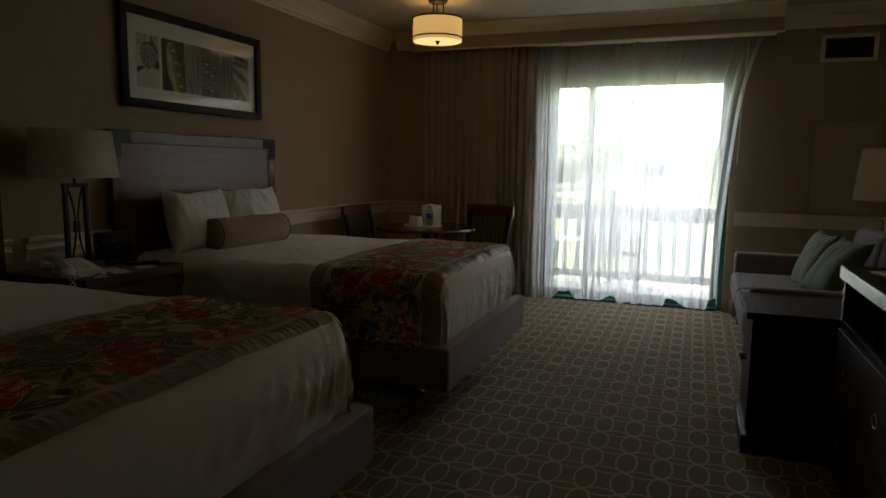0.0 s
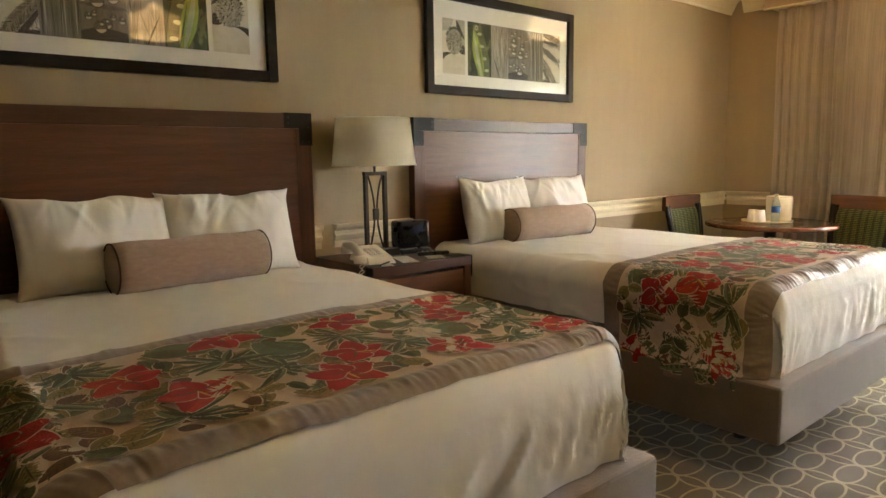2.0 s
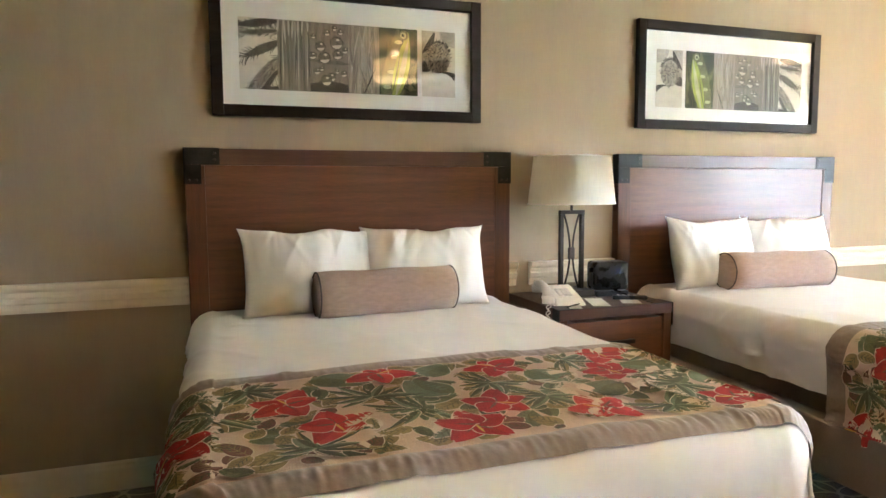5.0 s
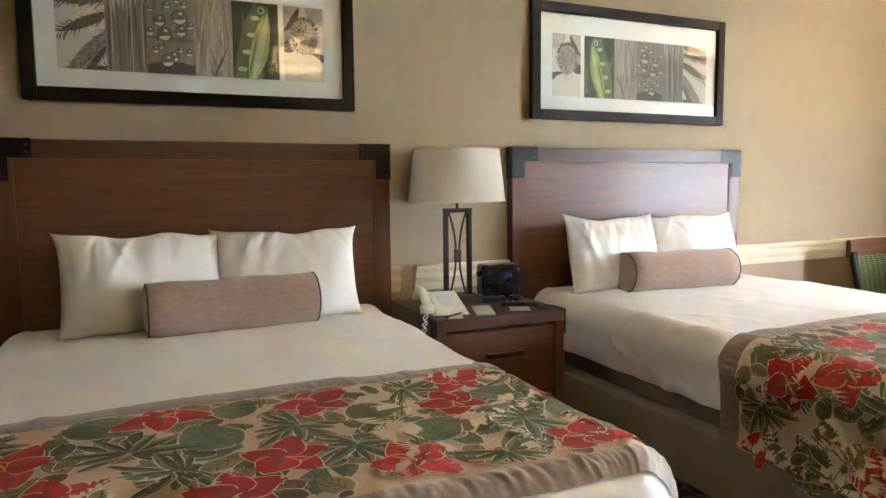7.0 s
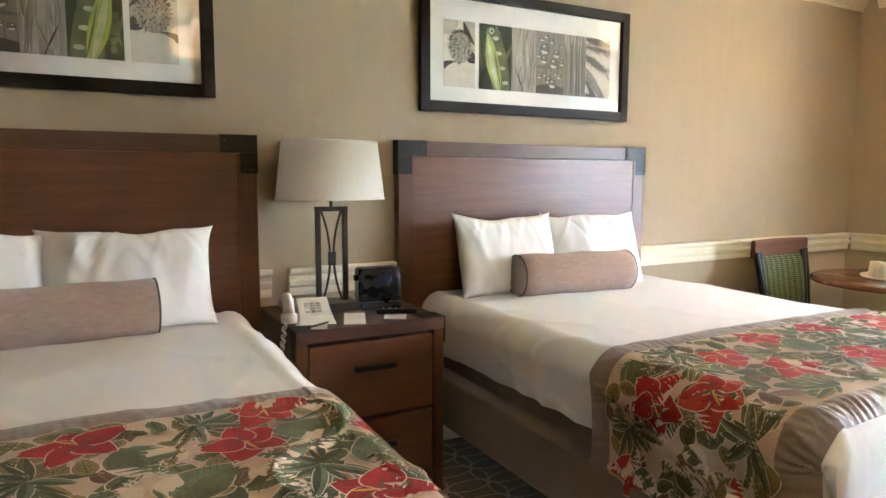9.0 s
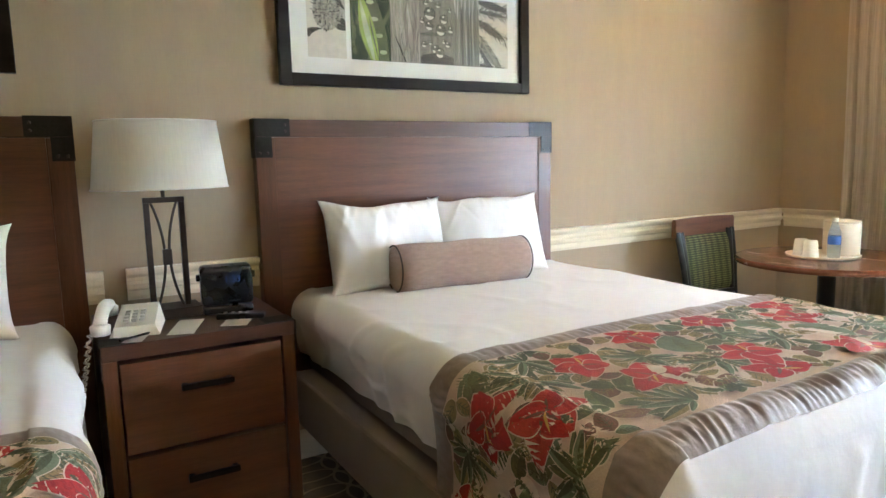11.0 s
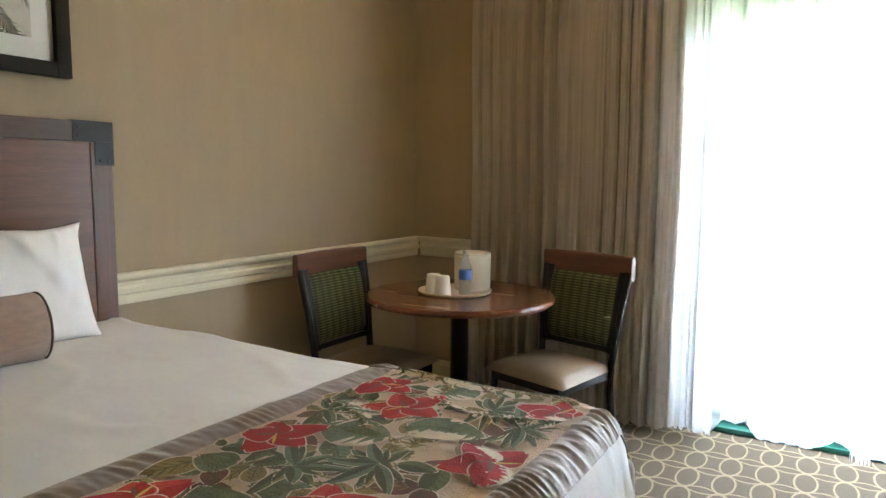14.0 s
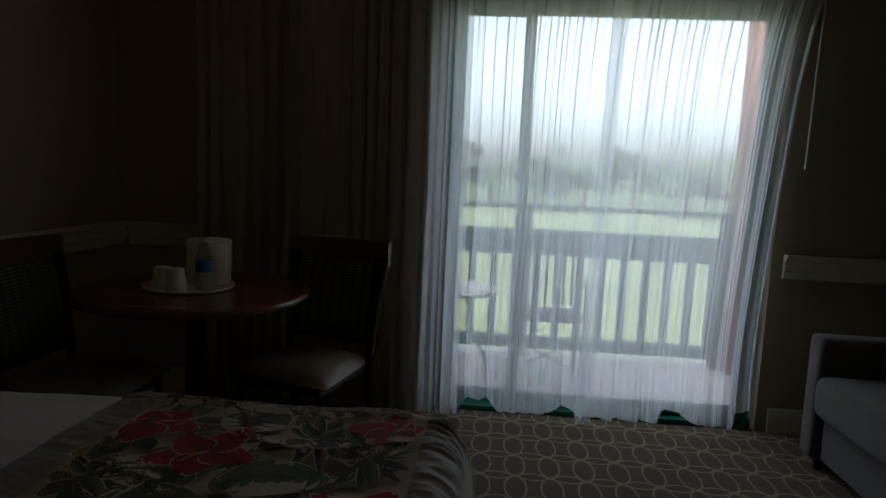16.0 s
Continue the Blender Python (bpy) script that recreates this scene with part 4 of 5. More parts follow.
def table_lamp(x, y, z, rz, shade_z, label, group):
    lp = thing("table_lamp", x, y, z, label, "table lamp", group, rz)
    part("lamp_base", box(-0.07, 0.07, -0.10, 0.10, 0.001, 0.038, 0.004), BRONZE, lp)
    t = shade_z - z - 0.03
    for s in (-1, 1):
        part("post", box(-0.011, 0.011, s * 0.060 - 0.010, s * 0.060 + 0.010, 0.038, t - 0.02, 0.002), BRONZE, lp)
        pts = [(0, s * (0.008 + 0.036 * (2 * k / 14 - 1) ** 2), 0.04 + (t - 0.06) * k / 14) for k in range(15)]
        part("curved_bar", tube(pts, 0.005, 8), BRONZE, lp)
    part("collar", box(-0.009, 0.009, -0.016, 0.016, t * 0.5 - 0.03, t * 0.5 + 0.03, 0.003), BRONZE, lp)
    part("crossbar", box(-0.011, 0.011, -0.071, 0.071, t - 0.02, t, 0.002), BRONZE, lp)
    part("stem", turned([(0.007, t), (0.007, t + 0.06), (0.016, t + 0.06), (0.016, t + 0.11)], 12), BRONZE, lp)
    b = shade_z - z
    sh = part("shade", turned([(0.235, b), (0.205, b + 0.245), (0.202, b + 0.245), (0.232, b)], 64, None, Matrix.Diagonal((0.78, 1, 1, 1)), False), SHADE, lp, "off-white linen shade", True)
    for r, zz in ((0.2345, b + 0.003), (0.2045, b + 0.242)):
        part("shade_rim", tube([(0.78 * r * math.cos(q * math.pi / 24), r * math.sin(q * math.pi / 24), zz) for q in range(49)], 0.0035, 6), SHADE, sh)
    return lp


table_lamp(0.235, -0.392, NZ, 0, 1.276, "dark bronze table lamp with off-white shade, unlit", "table lamps")

ph = thing("telephone", 0.38, -0.555, NZ, "white corded telephone on the nightstand", "telephone", "", -12)
bm = sheet(lambda u, v: Vector((-0.12 + 0.24 * u, -0.045 + 0.155 * v, (0.075 - 0.045 * u) if 0 < u < 1 and 0 < v < 1 else 0.002)), 12, 10)
part("body", bm, WHITEP, ph)
bm = tube([(-0.10 + 0.21 * k / 10, -0.07, 0.075 + 0.022 * math.sin(math.pi * k / 10) - 0.003 * k) for k in range(11)], 0.022, 10)
turned([(0.03, -0.03), (0.032, 0.0), (0.02, 0.008)], 16, bm, pose(-0.09, -0.07, 0.070))
turned([(0.03, -0.03), (0.032, 0.0), (0.02, 0.008)], 16, bm, pose(0.10, -0.07, 0.044))
part("receiver", bm, WHITEP, ph, "", True)
for i in range(4):
    for j in range(3):
        part("button", box(-0.03 + i * 0.026, -0.012 + i * 0.026, -0.005 + j * 0.024, 0.011 + j * 0.024, 0.030, 0.066 - i * 0.0052, 0.001), PAPER, ph)
part("red_light", box(0.085, 0.095, 0.06, 0.072, 0.02, 0.027, 0.001), RED, ph)
pts = []
for k in range(220):
    t = k / 219
    c = Vector((0.17 + 0.03 * math.sin(t * 3.1), -0.07 - 0.045 * math.sin(math.pi * t) - 0.02, 0.035 - 0.26 * math.sin(math.pi * t) ** 0.8))
    c.x += 0.02 * t
    pts.append(c + Vector((0.008 * math.cos(k * 1.05), 0.008 * math.sin(k * 1.05), 0)))
part("coiled_cord", tube(pts, 0.0024, 5), WHITEP, ph, "white coiled cord")

clk = thing("clock_radio", 0.27, -0.195, NZ, "black clock radio with a dim blue display", "clock radio", "", -8)
bm = box(-0.055, 0.055, -0.095, 0.095, 0.03, 0.178, 0.022, None, 4)
part("case", bm, BLACKP, clk, "", True)
part("dock", box(-0.05, 0.065, -0.09, 0.09, 0.001, 0.0305, 0.008), BLACKP, clk)
for s in (-1, 1):
    part("knob", turned([(0.012, 0), (0.014, 0.004), (0.012, 0.014)], 16, None, pose(0, s * 0.094, 0.135, -90 * s, 0, 0)), BLACKP, clk)
digits = bpy.data.curves.new("digits", 'FONT')
digits.body, digits.size, digits.align_x = "1:33", 0.036, 'CENTER'
dm = bpy.data.meshes.new_from_object(bpy.data.objects.new("digits_source", digits))
dm.materials.append(glow_material("blue_digits", (0.25, 0.45, 1.0), 0.0007, (0.02, 0.03, 0.05)))
dg = new("display_digits", dm)
dg.parent = clk
dg.matrix_basis = pose(0.0558, 0.02, 0.118, 90, 0, 90)
for (x, y, w, l, rz, lab) in ((0.47, -0.38, 0.085, 0.21, 70, "white printed card lying on the nightstand"), (0.53, -0.545, 0.06, 0.115, 70, "small white card with a pen on it"), (0.47, -0.20, 0.09, 0.19, 65, "folded white card under the remote")):
    c = thing("paper_card", x, y, NZ + 0.0035, lab, "card", "", rz)
    part("sheet", box(-w / 2, w / 2, -l / 2, l / 2, 0, 0.0015), PAPER, c)
pen = thing("pen", 0.53, -0.545, NZ + 0.009, "slim dark pen on a card", "pen", "", 30)
part("barrel", tube([(0, -0.06, 0), (0, 0.05, 0), (0, 0.062, 0)], 0.004, 8), BLACKP, pen)
rem = thing("remote_control", 0.46, -0.19, NZ + 0.0056, "black remote control on a card", "remote control", "", -25)
part("case", box(-0.022, 0.022, -0.085, 0.085, 0, 0.020, 0.008, None, 3), BLACKP, rem)
for k in range(8):
    part("button", box(-0.012 + 0.014 * (k % 2), -0.004 + 0.014 * (k % 2), -0.06 + 0.026 * (k // 2), -0.05 + 0.026 * (k // 2), 0.0195, 0.0225), GREY1, rem)


# ---- table and chairs ----
TX, TY, TZ = 0.83, 2.93, 0.775
tb = thing("round_table", TX, TY, 0.0, "round brown wooden table on a black pedestal", "table")
part("tabletop", turned([(0.455, TZ - 0.034), (0.475, TZ - 0.030), (0.48, TZ - 0.016), (0.475, TZ - 0.004), (0.465, TZ)], 72), TABLEW, tb, "", False)
part("pedestal", turned([(0.045, 0.03), (0.045, TZ - 0.07), (0.16, TZ - 0.045), (0.16, TZ - 0.035)], 28), IRON, tb, "black steel pedestal", True)
bm = bmesh.new()
for k in range(4):
    a = math.radians(45 + 90 * k)
    tube([(0.03 * math.cos(a), 0.03 * math.sin(a), 0.06), (0.2 * math.cos(a), 0.2 * math.sin(a), 0.045), (0.33 * math.cos(a), 0.33 * math.sin(a), 0.022)], 0.022, 10, bm)
part("foot_cross", bm, IRON, tb, "black four-armed foot")
tr = thing("tray", 0.80, 2.93, TZ, "round pale tray on the table", "tray")
part("plate", turned([(0.15, 0.001), (0.182, 0.004), (0.187, 0.016), (0.183, 0.016), (0.176, 0.007), (0.02, 0.006)], 48), CREAM, tr, "", True)
for x, y in ((0.73, 2.84), (0.80, 2.81)):
    cp = thing("paper_cup", x, y, TZ + 0.0062, "white paper cup upside down on the tray", "cup", "cups on the tray")
    part("cup_wall", turned([(0.042, 0.0), (0.043, 0.004), (0.034, 0.092), (0.030, 0.094)], 28), PAPER, cp, "", True)
    part("cup_rim", tube([(0.043 * math.cos(q * math.pi / 12), 0.043 * math.sin(q * math.pi / 12), 0.003) for q in range(25)], 0.0025, 6), PAPER, cp)
bt = thing("water_bottle", 0.885, 2.885, TZ + 0.0062, "clear plastic water bottle with a blue label", "bottle")
WATER = material("clear_plastic", (0.80, 0.88, 0.92), 0.1)
WATER.node_tree.nodes["Principled BSDF"].inputs["Transmission Weight"].default_value = 0.85
WATER.node_tree.nodes["Principled BSDF"].inputs["IOR"].default_value = 1.2
part("bottle_body", turned([(0.028, 0), (0.032, 0.006), (0.031, 0.03), (0.032, 0.05), (0.032, 0.12), (0.030, 0.14), (0.015, 0.185), (0.013, 0.20)], 28), WATER, bt, "", True)
BLUE = material("blue_label", (0.05, 0.13, 0.42), 0.5, 0, 20, 0.3)
part("label_band", turned([(0.0325, 0.075), (0.0328, 0.076), (0.0328, 0.120), (0.0325, 0.121)], 28, None, None, False), BLUE, bt, "blue label", True)
part("cap", turned([(0.0145, 0.198), (0.0145, 0.216), (0.012, 0.218)], 20), WHITEP, bt)
bk = thing("ice_bucket", 0.84, 3.04, TZ + 0.0062, "cream cylindrical ice bucket with lid", "ice bucket")
part("body", turned([(0.088, 0), (0.092, 0.004), (0.094, 0.175), (0.092, 0.18)], 40), CREAM, bk, "", True)
part("lid", turned([(0.09, 0.1805), (0.093, 0.183), (0.093, 0.190), (0.08, 0.194)], 40), CREAM, bk)


def plaid_material():
    """Green upholstery cloth with fine dark cross stripes."""
    m = material("green_striped_cloth", (0.19, 0.215, 0.075), 0.85, 0, 30, 0.25, 0.3, 200)
    nt = m.node_tree
    b = nt.nodes["Principled BSDF"]
    base = b.inputs["Base Color"].links[0].from_socket
    co = nt.nodes.new("ShaderNodeTexCoord")
    sep = nt.nodes.new("ShaderNodeSeparateXYZ")
    nt.links.new(co.outputs["Object"], sep.inputs[0])
    fine = mathnode(nt, 'GREATER_THAN', mathnode(nt, 'FRACT', mathnode(nt, 'DIVIDE', sep.outputs[2], 0.0135)), 0.42)
    broad = mathnode(nt, 'GREATER_THAN', mathnode(nt, 'FRACT', mathnode(nt, 'DIVIDE', sep.outputs[1], 0.055)), 0.60)
    mask = mathnode(nt, 'MINIMUM', mathnode(nt, 'ADD', mathnode(nt, 'MULTIPLY', fine, 0.85), mathnode(nt, 'MULTIPLY', broad, 0.5)), 0.95)
    mix = nt.nodes.new("ShaderNodeMix")
    mix.data_type = 'RGBA'
    nt.links.new(mask, mix.inputs[0])
    nt.links.new(base, mix.inputs[6])
    mix.inputs[7].default_value = (0.016, 0.022, 0.014, 1)
    nt.links.new(mix.outputs[2], b.inputs["Base Color"])
    return m


PLAID = plaid_material()


def dining_chair(x, y, rz):
    """Faces its own +x; the origin is on the floor under the seat's middle."""
    ch = thing("dining_chair", x, y, 0.0, "dark chair with green striped back and bronze vinyl seat", "chair", "chairs round the table", rz)

    def cushion(u, v):
        a, b = 2 * u - 1, 2 * v - 1
        d = (max(0, 1 - abs(a) ** 4)) ** .5 * (max(0, 1 - abs(b) ** 4)) ** .5
        return Vector((a * 0.225, b * (0.225 + 0.018 * a), 0.415 + 0.062 * d))
    bm = sheet(cushion, 20, 20)
    sheet(lambda u, v: Vector(((2 * u - 1) * 0.225, (2 * v - 1) * (0.225 + 0.018 * (2 * u - 1)), 0.415)), 1, 1, bm)
    part("seat", bm, VINYL, ch, "bronze vinyl seat pad", True)
    part("seat_frame", box(-0.21, 0.205, -0.205, 0.205, 0.370, 0.4145, 0.004), IRON, ch)
    for s in (-1, 1):
        part("front_leg", tube([(0.19, s * 0.195, 0.37), (0.205, s * 0.205, 0.001)], 0.016, 10), IRON, ch)
        pts = [(-0.27, s * 0.205, 0.001), (-0.215, s * 0.205, 0.30), (-0.205, s * 0.215, 0.44), (-0.235, s * 0.235, 0.70), (-0.275, s * 0.25, 0.90)]
        bl = tube(pts, 0.018, 10)
        part("back_leg", bl, IRON, ch)
        part("back_stile", sheet(lambda u, v: Vector((-0.218 - 0.055 * v ** 1.3 + 0.016 * math.cos(2 * math.pi * u), s * (0.195 + 0.03 * v + 0.027 * math.sin(2 * math.pi * u)), 0.50 + 0.40 * v)), 12, 8), IRON, ch, "", True)
        part("side_stretcher", tube([(0.197, s * 0.20, 0.18), (-0.235, s * 0.205, 0.18)], 0.009, 8), IRON, ch)

    def back(side):
        def fn(u, v):
            z = 0.53 + 0.345 * v
            b = 2 * u - 1
            w = 0.205 + 0.03 * v
            x = -0.215 - 0.055 * v ** 1.3 - 0.02 * (1 - b * b)
            d = 0.018 * (1 - abs(b) ** 6) * (1 - abs(2 * v - 1) ** 8) + 0.004
            return Vector((x + side * d, b * w, z))
        return fn
    bm = sheet(back(1), 16, 12)
    sheet(back(-1), 16, 12, bm)
    part("backrest", bm, PLAID, ch, "green and black striped cloth back", True)

    def crest(u, v):
        b = 2 * u - 1
        ang = 2 * math.pi * v
        x = -0.285 - 0.02 * (1 - b * b) + 0.017 * math.copysign(abs(math.cos(ang)) ** .5, math.cos(ang))
        return Vector((x, b * 0.268, 0.918 + 0.058 * math.copysign(abs(math.sin(ang)) ** .4, math.sin(ang)) + 0.004 * (1 - b * b)))
    bm = sheet(crest, 18, 20)
    bmesh.ops.remove_doubles(bm, verts=bm.verts[:], dist=0.0005)
    bmesh.ops.holes_fill(bm, edges=bm.edges[:])
    part("crest_rail", bm, WOOD, ch, "brown wooden crest rail", False)
    part("lower_rail", box(-0.222, -0.198, -0.21, 0.21, 0.505, 0.53, 0.004), IRON, ch)
    return ch


dining_chair(0.50, 2.67, 0)
dining_chair(1.27, 3.065, -106)
ol = thing("wall_outlet", 0.0, 3.02, 0.62, "white wall socket plate", "outlet")
part("plate", box(0.001, 0.007, -0.04, 0.04, -0.06, 0.06, 0.002), WHITEP, ol)
for s in (-1, 1):
    part("socket", box(0.0071, 0.009, -0.016, 0.016, s * 0.028 - 0.014, s * 0.028 + 0.014, 0.001), PAPER, ol)


# ---- sofa side ----
sf = thing("sofa", 4.12, 2.45, 0.0, "lavender-grey upholstered sofa with two seat cushions", "sofa")
SL, SX0, SX1 = 0.97, -0.52, 0.66
part("frame", box(SX0 + 0.03, SX1, -SL + 0.13, SL - 0.13, 0.07, 0.28, 0.02, None, 3), SOFA, sf)
for s in (-1, 1):
    a, b = sorted((s * SL, s * (SL - 0.125)))
    part("arm", box(SX0 - 0.01, SX1, a, b, 0.06, 0.64, 0.035, None, 4), SOFA, sf, "", True)
    a, b = sorted((0.01 * s, s * (SL - 0.13)))
    part("seat_cushion", box(SX0 - 0.035, 0.42, a, b, 0.285, 0.475, 0.06, None, 5), SOFA, sf, "", True)
    bm = box(0.28, 0.52, a, b, 0.47, 0.90, 0.08, None, 5)
    bmesh.ops.rotate(bm, verts=bm.verts[:], cent=(0.4, 0, 0.47), matrix=Matrix.Rotation(radians(10), 3, 'Y'))
    part("back_cushion", bm, SOFA, sf, "", True)
    for fx in (SX0 + 0.06, SX1 - 0.06):
        part("foot", turned([(0.02, 0.001), (0.028, 0.062)], 12, None, pose(fx, s * (SL - 0.07), 0)), DARKW, sf)
part("back_frame", box(0.53, SX1, -SL + 0.13, SL - 0.13, 0.285, 0.76, 0.03, None, 3), SOFA, sf)
for x, y, m, lab, rz, lean in ((4.10, 2.62, PSTRIPE, "sage green scatter cushion with pale dashed rows", 4, 22), (4.17, 2.26, PGREEN, "plain sage green scatter cushion on the sofa", 10, 34)):
    sp = link("scatter_cushion", pillow_mesh(0.46, 0.44, 0.17, int(x * 100)), m, None, "", True)
    sp.matrix_basis = pose(x, y, 0.475 + 0.22, 0, lean, rz)
    tagged(sp, lab, "cushion", "scatter cushions")

cb = thing("side_cabinet", 3.95, 0.75, 0.0, "dark espresso wooden side cabinet with plinth", "cabinet")
part("plinth", box(-0.44, 0.40, -0.30, 0.26, 0.001, 0.09, 0.004), DARKW, cb)
part("body", box(-0.40, 0.40, -0.25, 0.25, 0.09, 0.655, 0.003), DARKW, cb)
part("top", box(-0.45, 0.42, -0.28, 0.28, 0.655, 0.69, 0.004), DARKW, cb)
for s in (-1, 1):
    a, b = sorted((0.004 * s, s * 0.24))
    dd = part("door", box(-0.418, -0.4, a, b, 0.10, 0.645, 0.003), DARKW, cb)
    part("knob", turned([(0.006, 0), (0.006, 0.015), (0.013, 0.02), (0.013, 0.028)], 12, None, pose(-0.418, s * 0.03, 0.4, 0, -90, 0)), BRONZE, dd)
table_lamp(4.14, 0.80, 0.69, 0, 1.22, "dark bronze table lamp with off-white shade on the cabinet", "table lamps")

CX, CZ = 3.86, 0.955
cs = thing("tv_console", CX, -0.65, 0.0, "long dark wooden dresser console with open shelf and drawers", "console")
part("top", box(-0.015, X1 - CX - 0.01, -1.0, 1.0, CZ - 0.055, CZ, 0.003), LACQUER, cs)
for yy in (-0.985, -0.02, 0.955):
    part("upright", box(0.0, X1 - CX - 0.012, yy, yy + 0.03, 0.08, CZ - 0.0555, 0.002), LACQUER, cs)
part("back", box(X1 - CX - 0.03, X1 - CX - 0.012, -0.95, 0.95, 0.08, CZ - 0.0555), DARKW, cs)
part("shelf", box(0.0, X1 - CX - 0.031, -0.954, 0.954, 0.70, 0.725, 0.002), LACQUER, cs)
part("plinth", box(0.03, X1 - CX - 0.02, -0.96, 0.96, 0.001, 0.0795), DARKW, cs)
CHROME = material("brushed_chrome", (0.6, 0.6, 0.6), 0.2, 1.0, 20, 0.1)
for s in (-1, 1):
    for z0, z1 in ((0.09, 0.38), (0.39, 0.69)):
        a, b = (-0.95, -0.025) if s < 0 else (0.015, 0.95)
        dr = part("drawer", box(-0.012, 0.4, a, b, z0, z1, 0.003), DARKW, cs)
        for yy in (a + 0.2, b - 0.2):
            part("ring_pull", tube([(-0.022, yy + 0.032 * math.cos(q * math.pi / 12), (z0 + z1) / 2 + 0.022 * math.sin(q * math.pi / 12)) for q in range(25)], 0.004, 6), CHROME, dr, "chrome ring pull")
mg = thing("magazine", 4.03, 0.12, CZ + 0.001, "white striped leaflet lying on the console", "leaflet", "", 20)
part("cover", box(-0.10, 0.10, -0.07, 0.07, 0, 0.006), PAPER, mg)
for k in range(4):
    part("stripe", box(-0.08, 0.08, -0.05 + 0.03 * k, -0.035 + 0.03 * k, 0.006, 0.0065), GREY2, mg)

vt = thing("air_vent", 4.40, Y1, 2.29, "white framed ceiling-height air vent grille", "vent")
bm = box(-0.215, 0.215, -0.012, -0.001, 0, 0.03)
box(-0.215, 0.215, -0.012, -0.001, 0.20, 0.23, 0, bm)
box(-0.215, -0.18, -0.012, -0.001, 0.03, 0.20, 0, bm)
box(0.18, 0.215, -0.012, -0.001, 0.03, 0.20, 0, bm)
part("vent_frame", bm, CREAM, vt)
part("backing", box(-0.18, 0.18, -0.003, -0.001, 0.03, 0.20), BLACKP, vt)
for k in range(9):
    bm = box(-0.18, 0.18, -0.0055, -0.0045, -0.008, 0.008)
    bmesh.ops.rotate(bm, verts=bm.verts[:], cent=(0, -0.005, 0), matrix=Matrix.Rotation(radians(20), 3, 'X'))
    bmesh.ops.translate(bm, verts=bm.verts[:], vec=(0, -0.003, 0.042 + 0.018 * k))
    part("slat", bm, BRONZE, vt)
wp = thing("wall_panel", 4.43, Y1, 0.98, "tan upright panel on the wall above the rail", "panel")
part("board", box(-0.235, 0.235, -0.03, -0.001, 0.0, 0.79, 0.004), PANELT, wp)


# ---- ceiling lights ----
DRUM = glow_material("lit_drum_shade", (1.0, 0.60, 0.20), 0.055, (0.75, 0.6, 0.4))
DISC = glow_material("lit_drum_diffuser", (1.0, 0.68, 0.30), 0.11, (0.75, 0.65, 0.5))


def ceiling_light(x, y):
    cl = thing("ceiling_light", x, y, ZC, "lit amber drum ceiling light with bronze bands", "ceiling light", "ceiling lights")
    part("canopy", turned([(0.075, -0.03), (0.085, -0.012), (0.085, -0.001)], 28), BRONZE, cl)
    for k in range(3):
        a = 2.094 * k
        part("rod", tube([(0.05 * math.cos(a), 0.05 * math.sin(a), -0.02), (0.05 * math.cos(a), 0.05 * math.sin(a), -0.15)], 0.006, 8), BRONZE, cl)
    part("drum_shade", turned([(0.21, -0.35), (0.21, -0.16), (0.205, -0.16), (0.205, -0.35)], 48, None, None, False), DRUM, cl, "glowing amber drum shade", True)
    part("diffuser", turned([(0.16, -0.343), (0.204, -0.34)], 48), DISC, cl, "glowing diffuser")
    for z in (-0.163, -0.32):
        part("band", turned([(0.2105, z - 0.006), (0.214, z - 0.006), (0.214, z + 0.006), (0.2105, z + 0.006)], 48, None, None, False), BRONZE, cl)
    part("finial", turned([(0.004, -0.375), (0.014, -0.363), (0.02, -0.3435)], 16), BRONZE, cl)
    bulb = new("bulb", bpy.data.lights.new("bulb", 'POINT'))
    bulb.parent = cl
    bulb.data.energy, bulb.data.color, bulb.data.shadow_soft_size = 0.048, (1.0, 0.62, 0.28), 0.06
    bulb.location = (0, 0, -0.13)
    return cl


ceiling_light(1.10, 2.50)
ceiling_light(3.12, -0.43)


# ---- balcony and the view ----
setting("pavement", box(0.2, 5.2, Y1 + 0.165, 5.25, -0.23, -0.03), CONCRETE, "pale concrete balcony floor", "balcony floor")
RY = 5.10
rl = thing("balcony_railing", 2.7, RY, -0.03, "grey-green painted balcony railing", "railing")
part("top_rail", box(-2.4, 2.4, -0.04, 0.04, 1.10, 1.135, 0.004), RAILP, rl)
part("mid_rail", box(-2.4, 2.4, -0.03, 0.03, 0.76, 0.95, 0.004), RAILP, rl)
part("bottom_rail", box(-2.4, 2.4, -0.03, 0.03, 0.06, 0.15, 0.004), RAILP, rl)
for k in range(31):
    part("baluster", box(-2.37 + 0.158 * k, -2.32 + 0.158 * k, -0.022, 0.022, 0.15, 0.76), RAILP, rl)
for x in (-2.42, -0.40, 1.0, 2.36):
    part("post", box(x, x + 0.06, -0.035, 0.035, 0.001, 1.10), RAILP, rl)
col = thing("balcony_column", 3.86, 5.0, -0.03, "red-brown rendered balcony column", "column")
part("shaft", box(-0.10, 0.10, -0.10, 0.10, 0.001, 3.1, 0.01), BRICK, col)

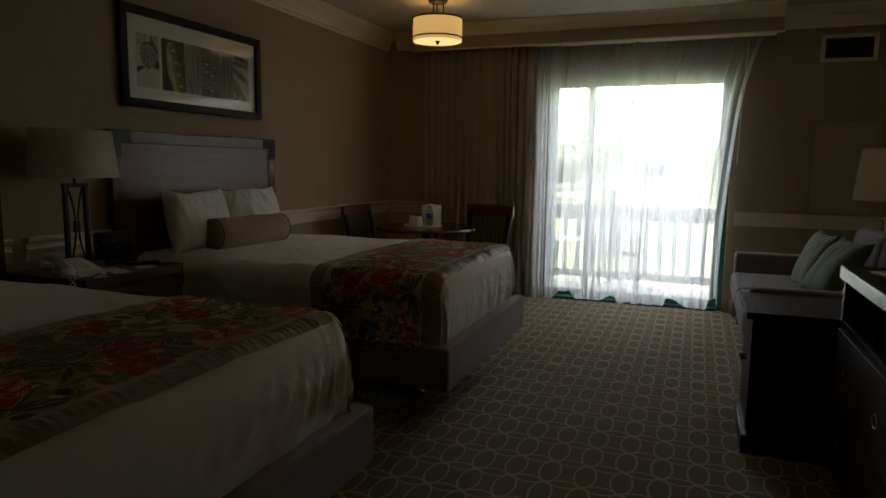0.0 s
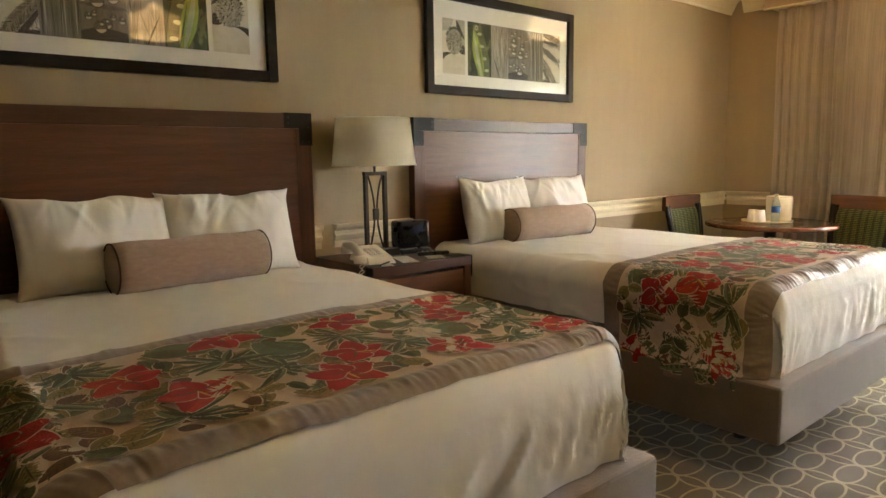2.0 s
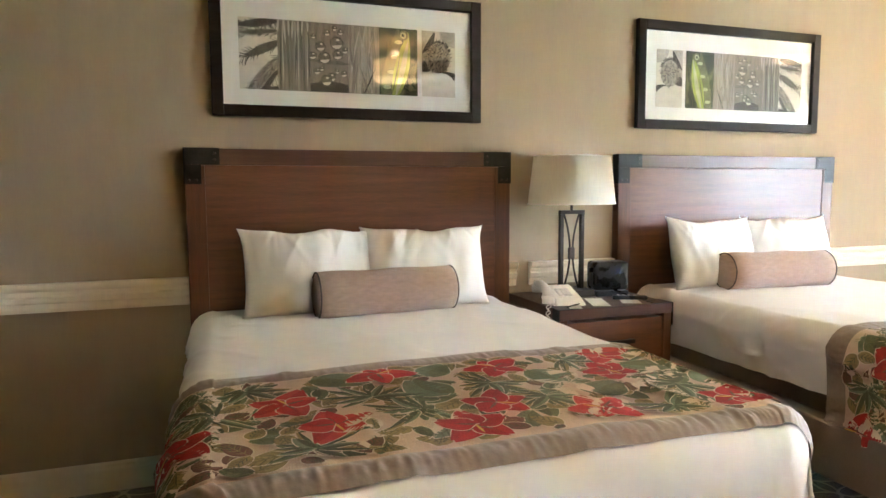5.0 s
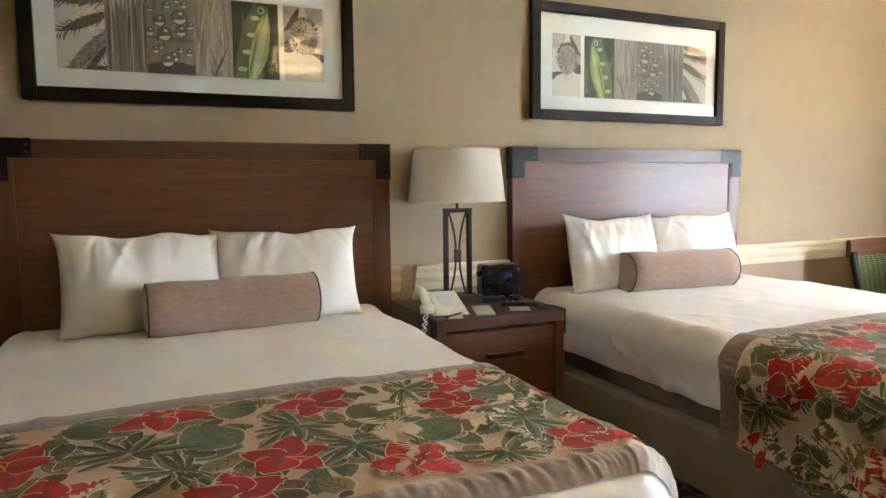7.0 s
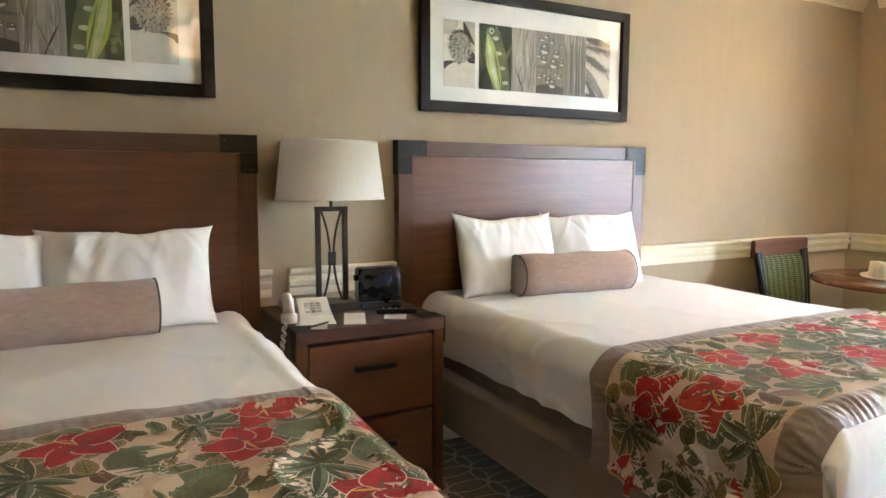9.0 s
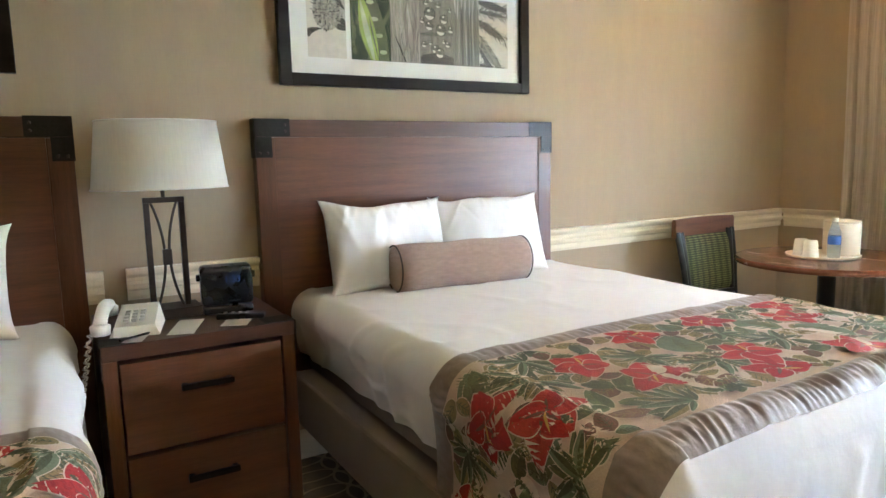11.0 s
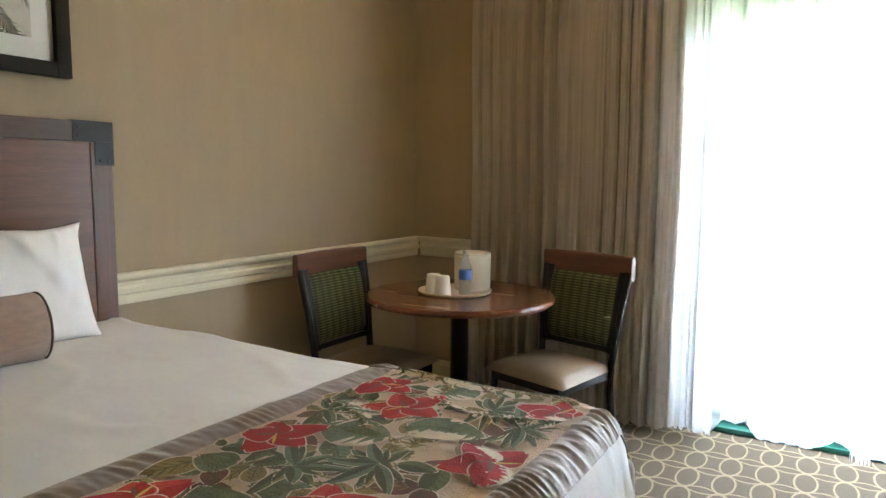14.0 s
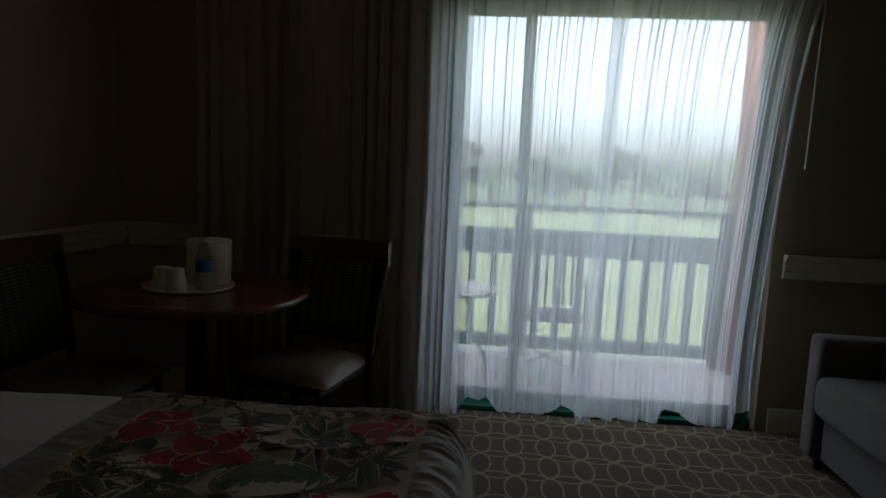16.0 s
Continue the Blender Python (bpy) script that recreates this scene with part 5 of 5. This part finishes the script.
pc = thing("patio_chair", 2.46, 4.55, -0.03, "wrought-iron patio chair with slatted seat and arms", "chair")
for sx in (-1, 1):
    part("front_leg", tube([(sx * 0.22, -0.2, 0.001), (sx * 0.22, -0.2, 0.62)], 0.015), IRON, pc)
    part("back_leg", tube([(sx * 0.22, 0.22, 0.001), (sx * 0.22, 0.22, 0.45), (sx * 0.22, 0.28, 0.86)], 0.015), IRON, pc)
    part("arm", tube([(sx * 0.22, 0.25, 0.64), (sx * 0.23, 0.0, 0.66), (sx * 0.22, -0.22, 0.62)], 0.015), IRON, pc)
part("back_rail", tube([(0.22 * math.cos(q * math.pi / 10), 0.28, 0.84 + 0.05 * math.sin(q * math.pi / 10)) for q in range(11)], 0.015), IRON, pc)
for k in range(7):
    part("back_slat", tube([(-0.18 + 0.06 * k, 0.23, 0.46), (-0.18 + 0.06 * k, 0.28, 0.86)], 0.011, 6), IRON, pc)
    part("seat_slat", box(-0.22, 0.22, -0.2 + 0.062 * k, -0.16 + 0.062 * k, 0.43, 0.445), IRON, pc)
for s in (-1, 1):
    part("cross_brace", tube([(s * 0.22, 0.0, 0.05), (0, 0.0, 0.16), (-s * 0.22, 0.0, 0.27)], 0.007, 6), IRON, pc)
pt = thing("patio_table", 1.84, 4.55, -0.045, "small round white-topped patio table with scroll legs", "table")
part("tabletop", turned([(0.28, 0.575), (0.29, 0.58), (0.29, 0.595), (0.28, 0.60)], 40), WHITEP, pt)
for k in range(3):
    a = 2.094 * k + 0.3
    pts = [(math.cos(a) * (0.05 + 0.2 * t), math.sin(a) * (0.05 + 0.2 * t), 0.575 * (1 - t) + 0.012 + 0.05 * math.sin(t * 9)) for t in [q / 14 for q in range(15)]]
    part("scroll_leg", tube(pts, 0.010, 6), RAILP, pt)

setting("ground", box(-600, 600, 6.0, 900, -3.4, -3.0), GRASS, "green mown lawn reaching to the trees", "lawn")
setting("backdrop", sheet(lambda u, v: Vector((-500 + 1000 * u, 112 + 8 * math.sin(9 * u), -3 + v * (6.0 + 3 * noise.noise((u * 14, 0, 0)) + 2 * noise.noise((u * 60, 0, 3))))), 220, 2),
        LEAF, "far wooded hills", "woods")


def tree(seed, height, spread):
    """A tapered trunk with limbs and a crown of many small leaf tufts in uneven clumps."""
    rnd = random.Random(seed)
    ob = thing("tree", 0, 0, 0, "dark green broad-crowned tree beyond the lawn", "tree", "trees beyond the lawn")
    bm = bmesh.new()
    pts = [(0.15 * math.sin(k), 0.1 * math.cos(k * 1.3), height * 0.75 * k / 6) for k in range(7)]
    for k in range(6):
        tube(pts[k:k + 2], 0.22 - 0.028 * k, 7, bm)
    ends = []
    for k in range(8):
        a, z = rnd.uniform(0, 6.28), height * rnd.uniform(0.35, 0.7)
        e = (math.cos(a) * spread * rnd.uniform(.4, .8), math.sin(a) * spread * rnd.uniform(.4, .8), z + height * rnd.uniform(.1, .25))
        ends.append(e)
        tube([(0, 0, z), e], 0.06, 5, bm)
    part("trunk", bm, BARK, ob)
    verts, faces = [], []
    for k in range(26):
        c = Vector(ends[k % 8]) + Vector((rnd.gauss(0, spread * .25), rnd.gauss(0, spread * .25), rnd.gauss(0, height * .08)))
        R = rnd.uniform(.5, 1.0) * spread * 0.38
        for q in range(70):
            d = Vector((rnd.gauss(0, 1), rnd.gauss(0, 1), rnd.gauss(0, .7))).normalized() * R * rnd.uniform(.5, 1.05)
            p = c + d
            n1 = Vector((rnd.gauss(0, 1), rnd.gauss(0, 1), rnd.gauss(0, 1))).normalized() * 0.22
            n2 = n1.orthogonal().normalized() * 0.16
            i = len(verts)
            verts += [p - n1, p + n2, p + n1, p - n2]
            faces.append((i, i + 1, i + 2, i + 3))
    me = bpy.data.meshes.new("crown")
    me.from_pydata(verts, [], faces)
    me.materials.append(LEAF)
    cr = new("crown", me)
    cr.parent = ob
    return ob


base_trees = [tree(1, 6.5, 3.2), tree(2, 7.5, 3.6), tree(3, 6.0, 3.4)]
rnd = random.Random(5)
for i in range(26):
    x = -38 + i * 4.4 + rnd.uniform(-1, 1)
    y = rnd.uniform(78, 96)
    sc = rnd.uniform(0.8, 1.1)
    m = pose(x, y, -3.0, 0, 0, rnd.uniform(0, 360))
    t = base_trees[i] if i < 3 else copy_thing(base_trees[i % 3], m)
    t.matrix_basis = m @ Matrix.Diagonal((sc * 1.3, sc * 1.3, sc, 1))
pine = tree(21, 11.5, 3.6)
pine.matrix_basis = pose(-6, 74, -3.0)
tagged(pine, "tall flat-topped pine above the other trees", "tree")
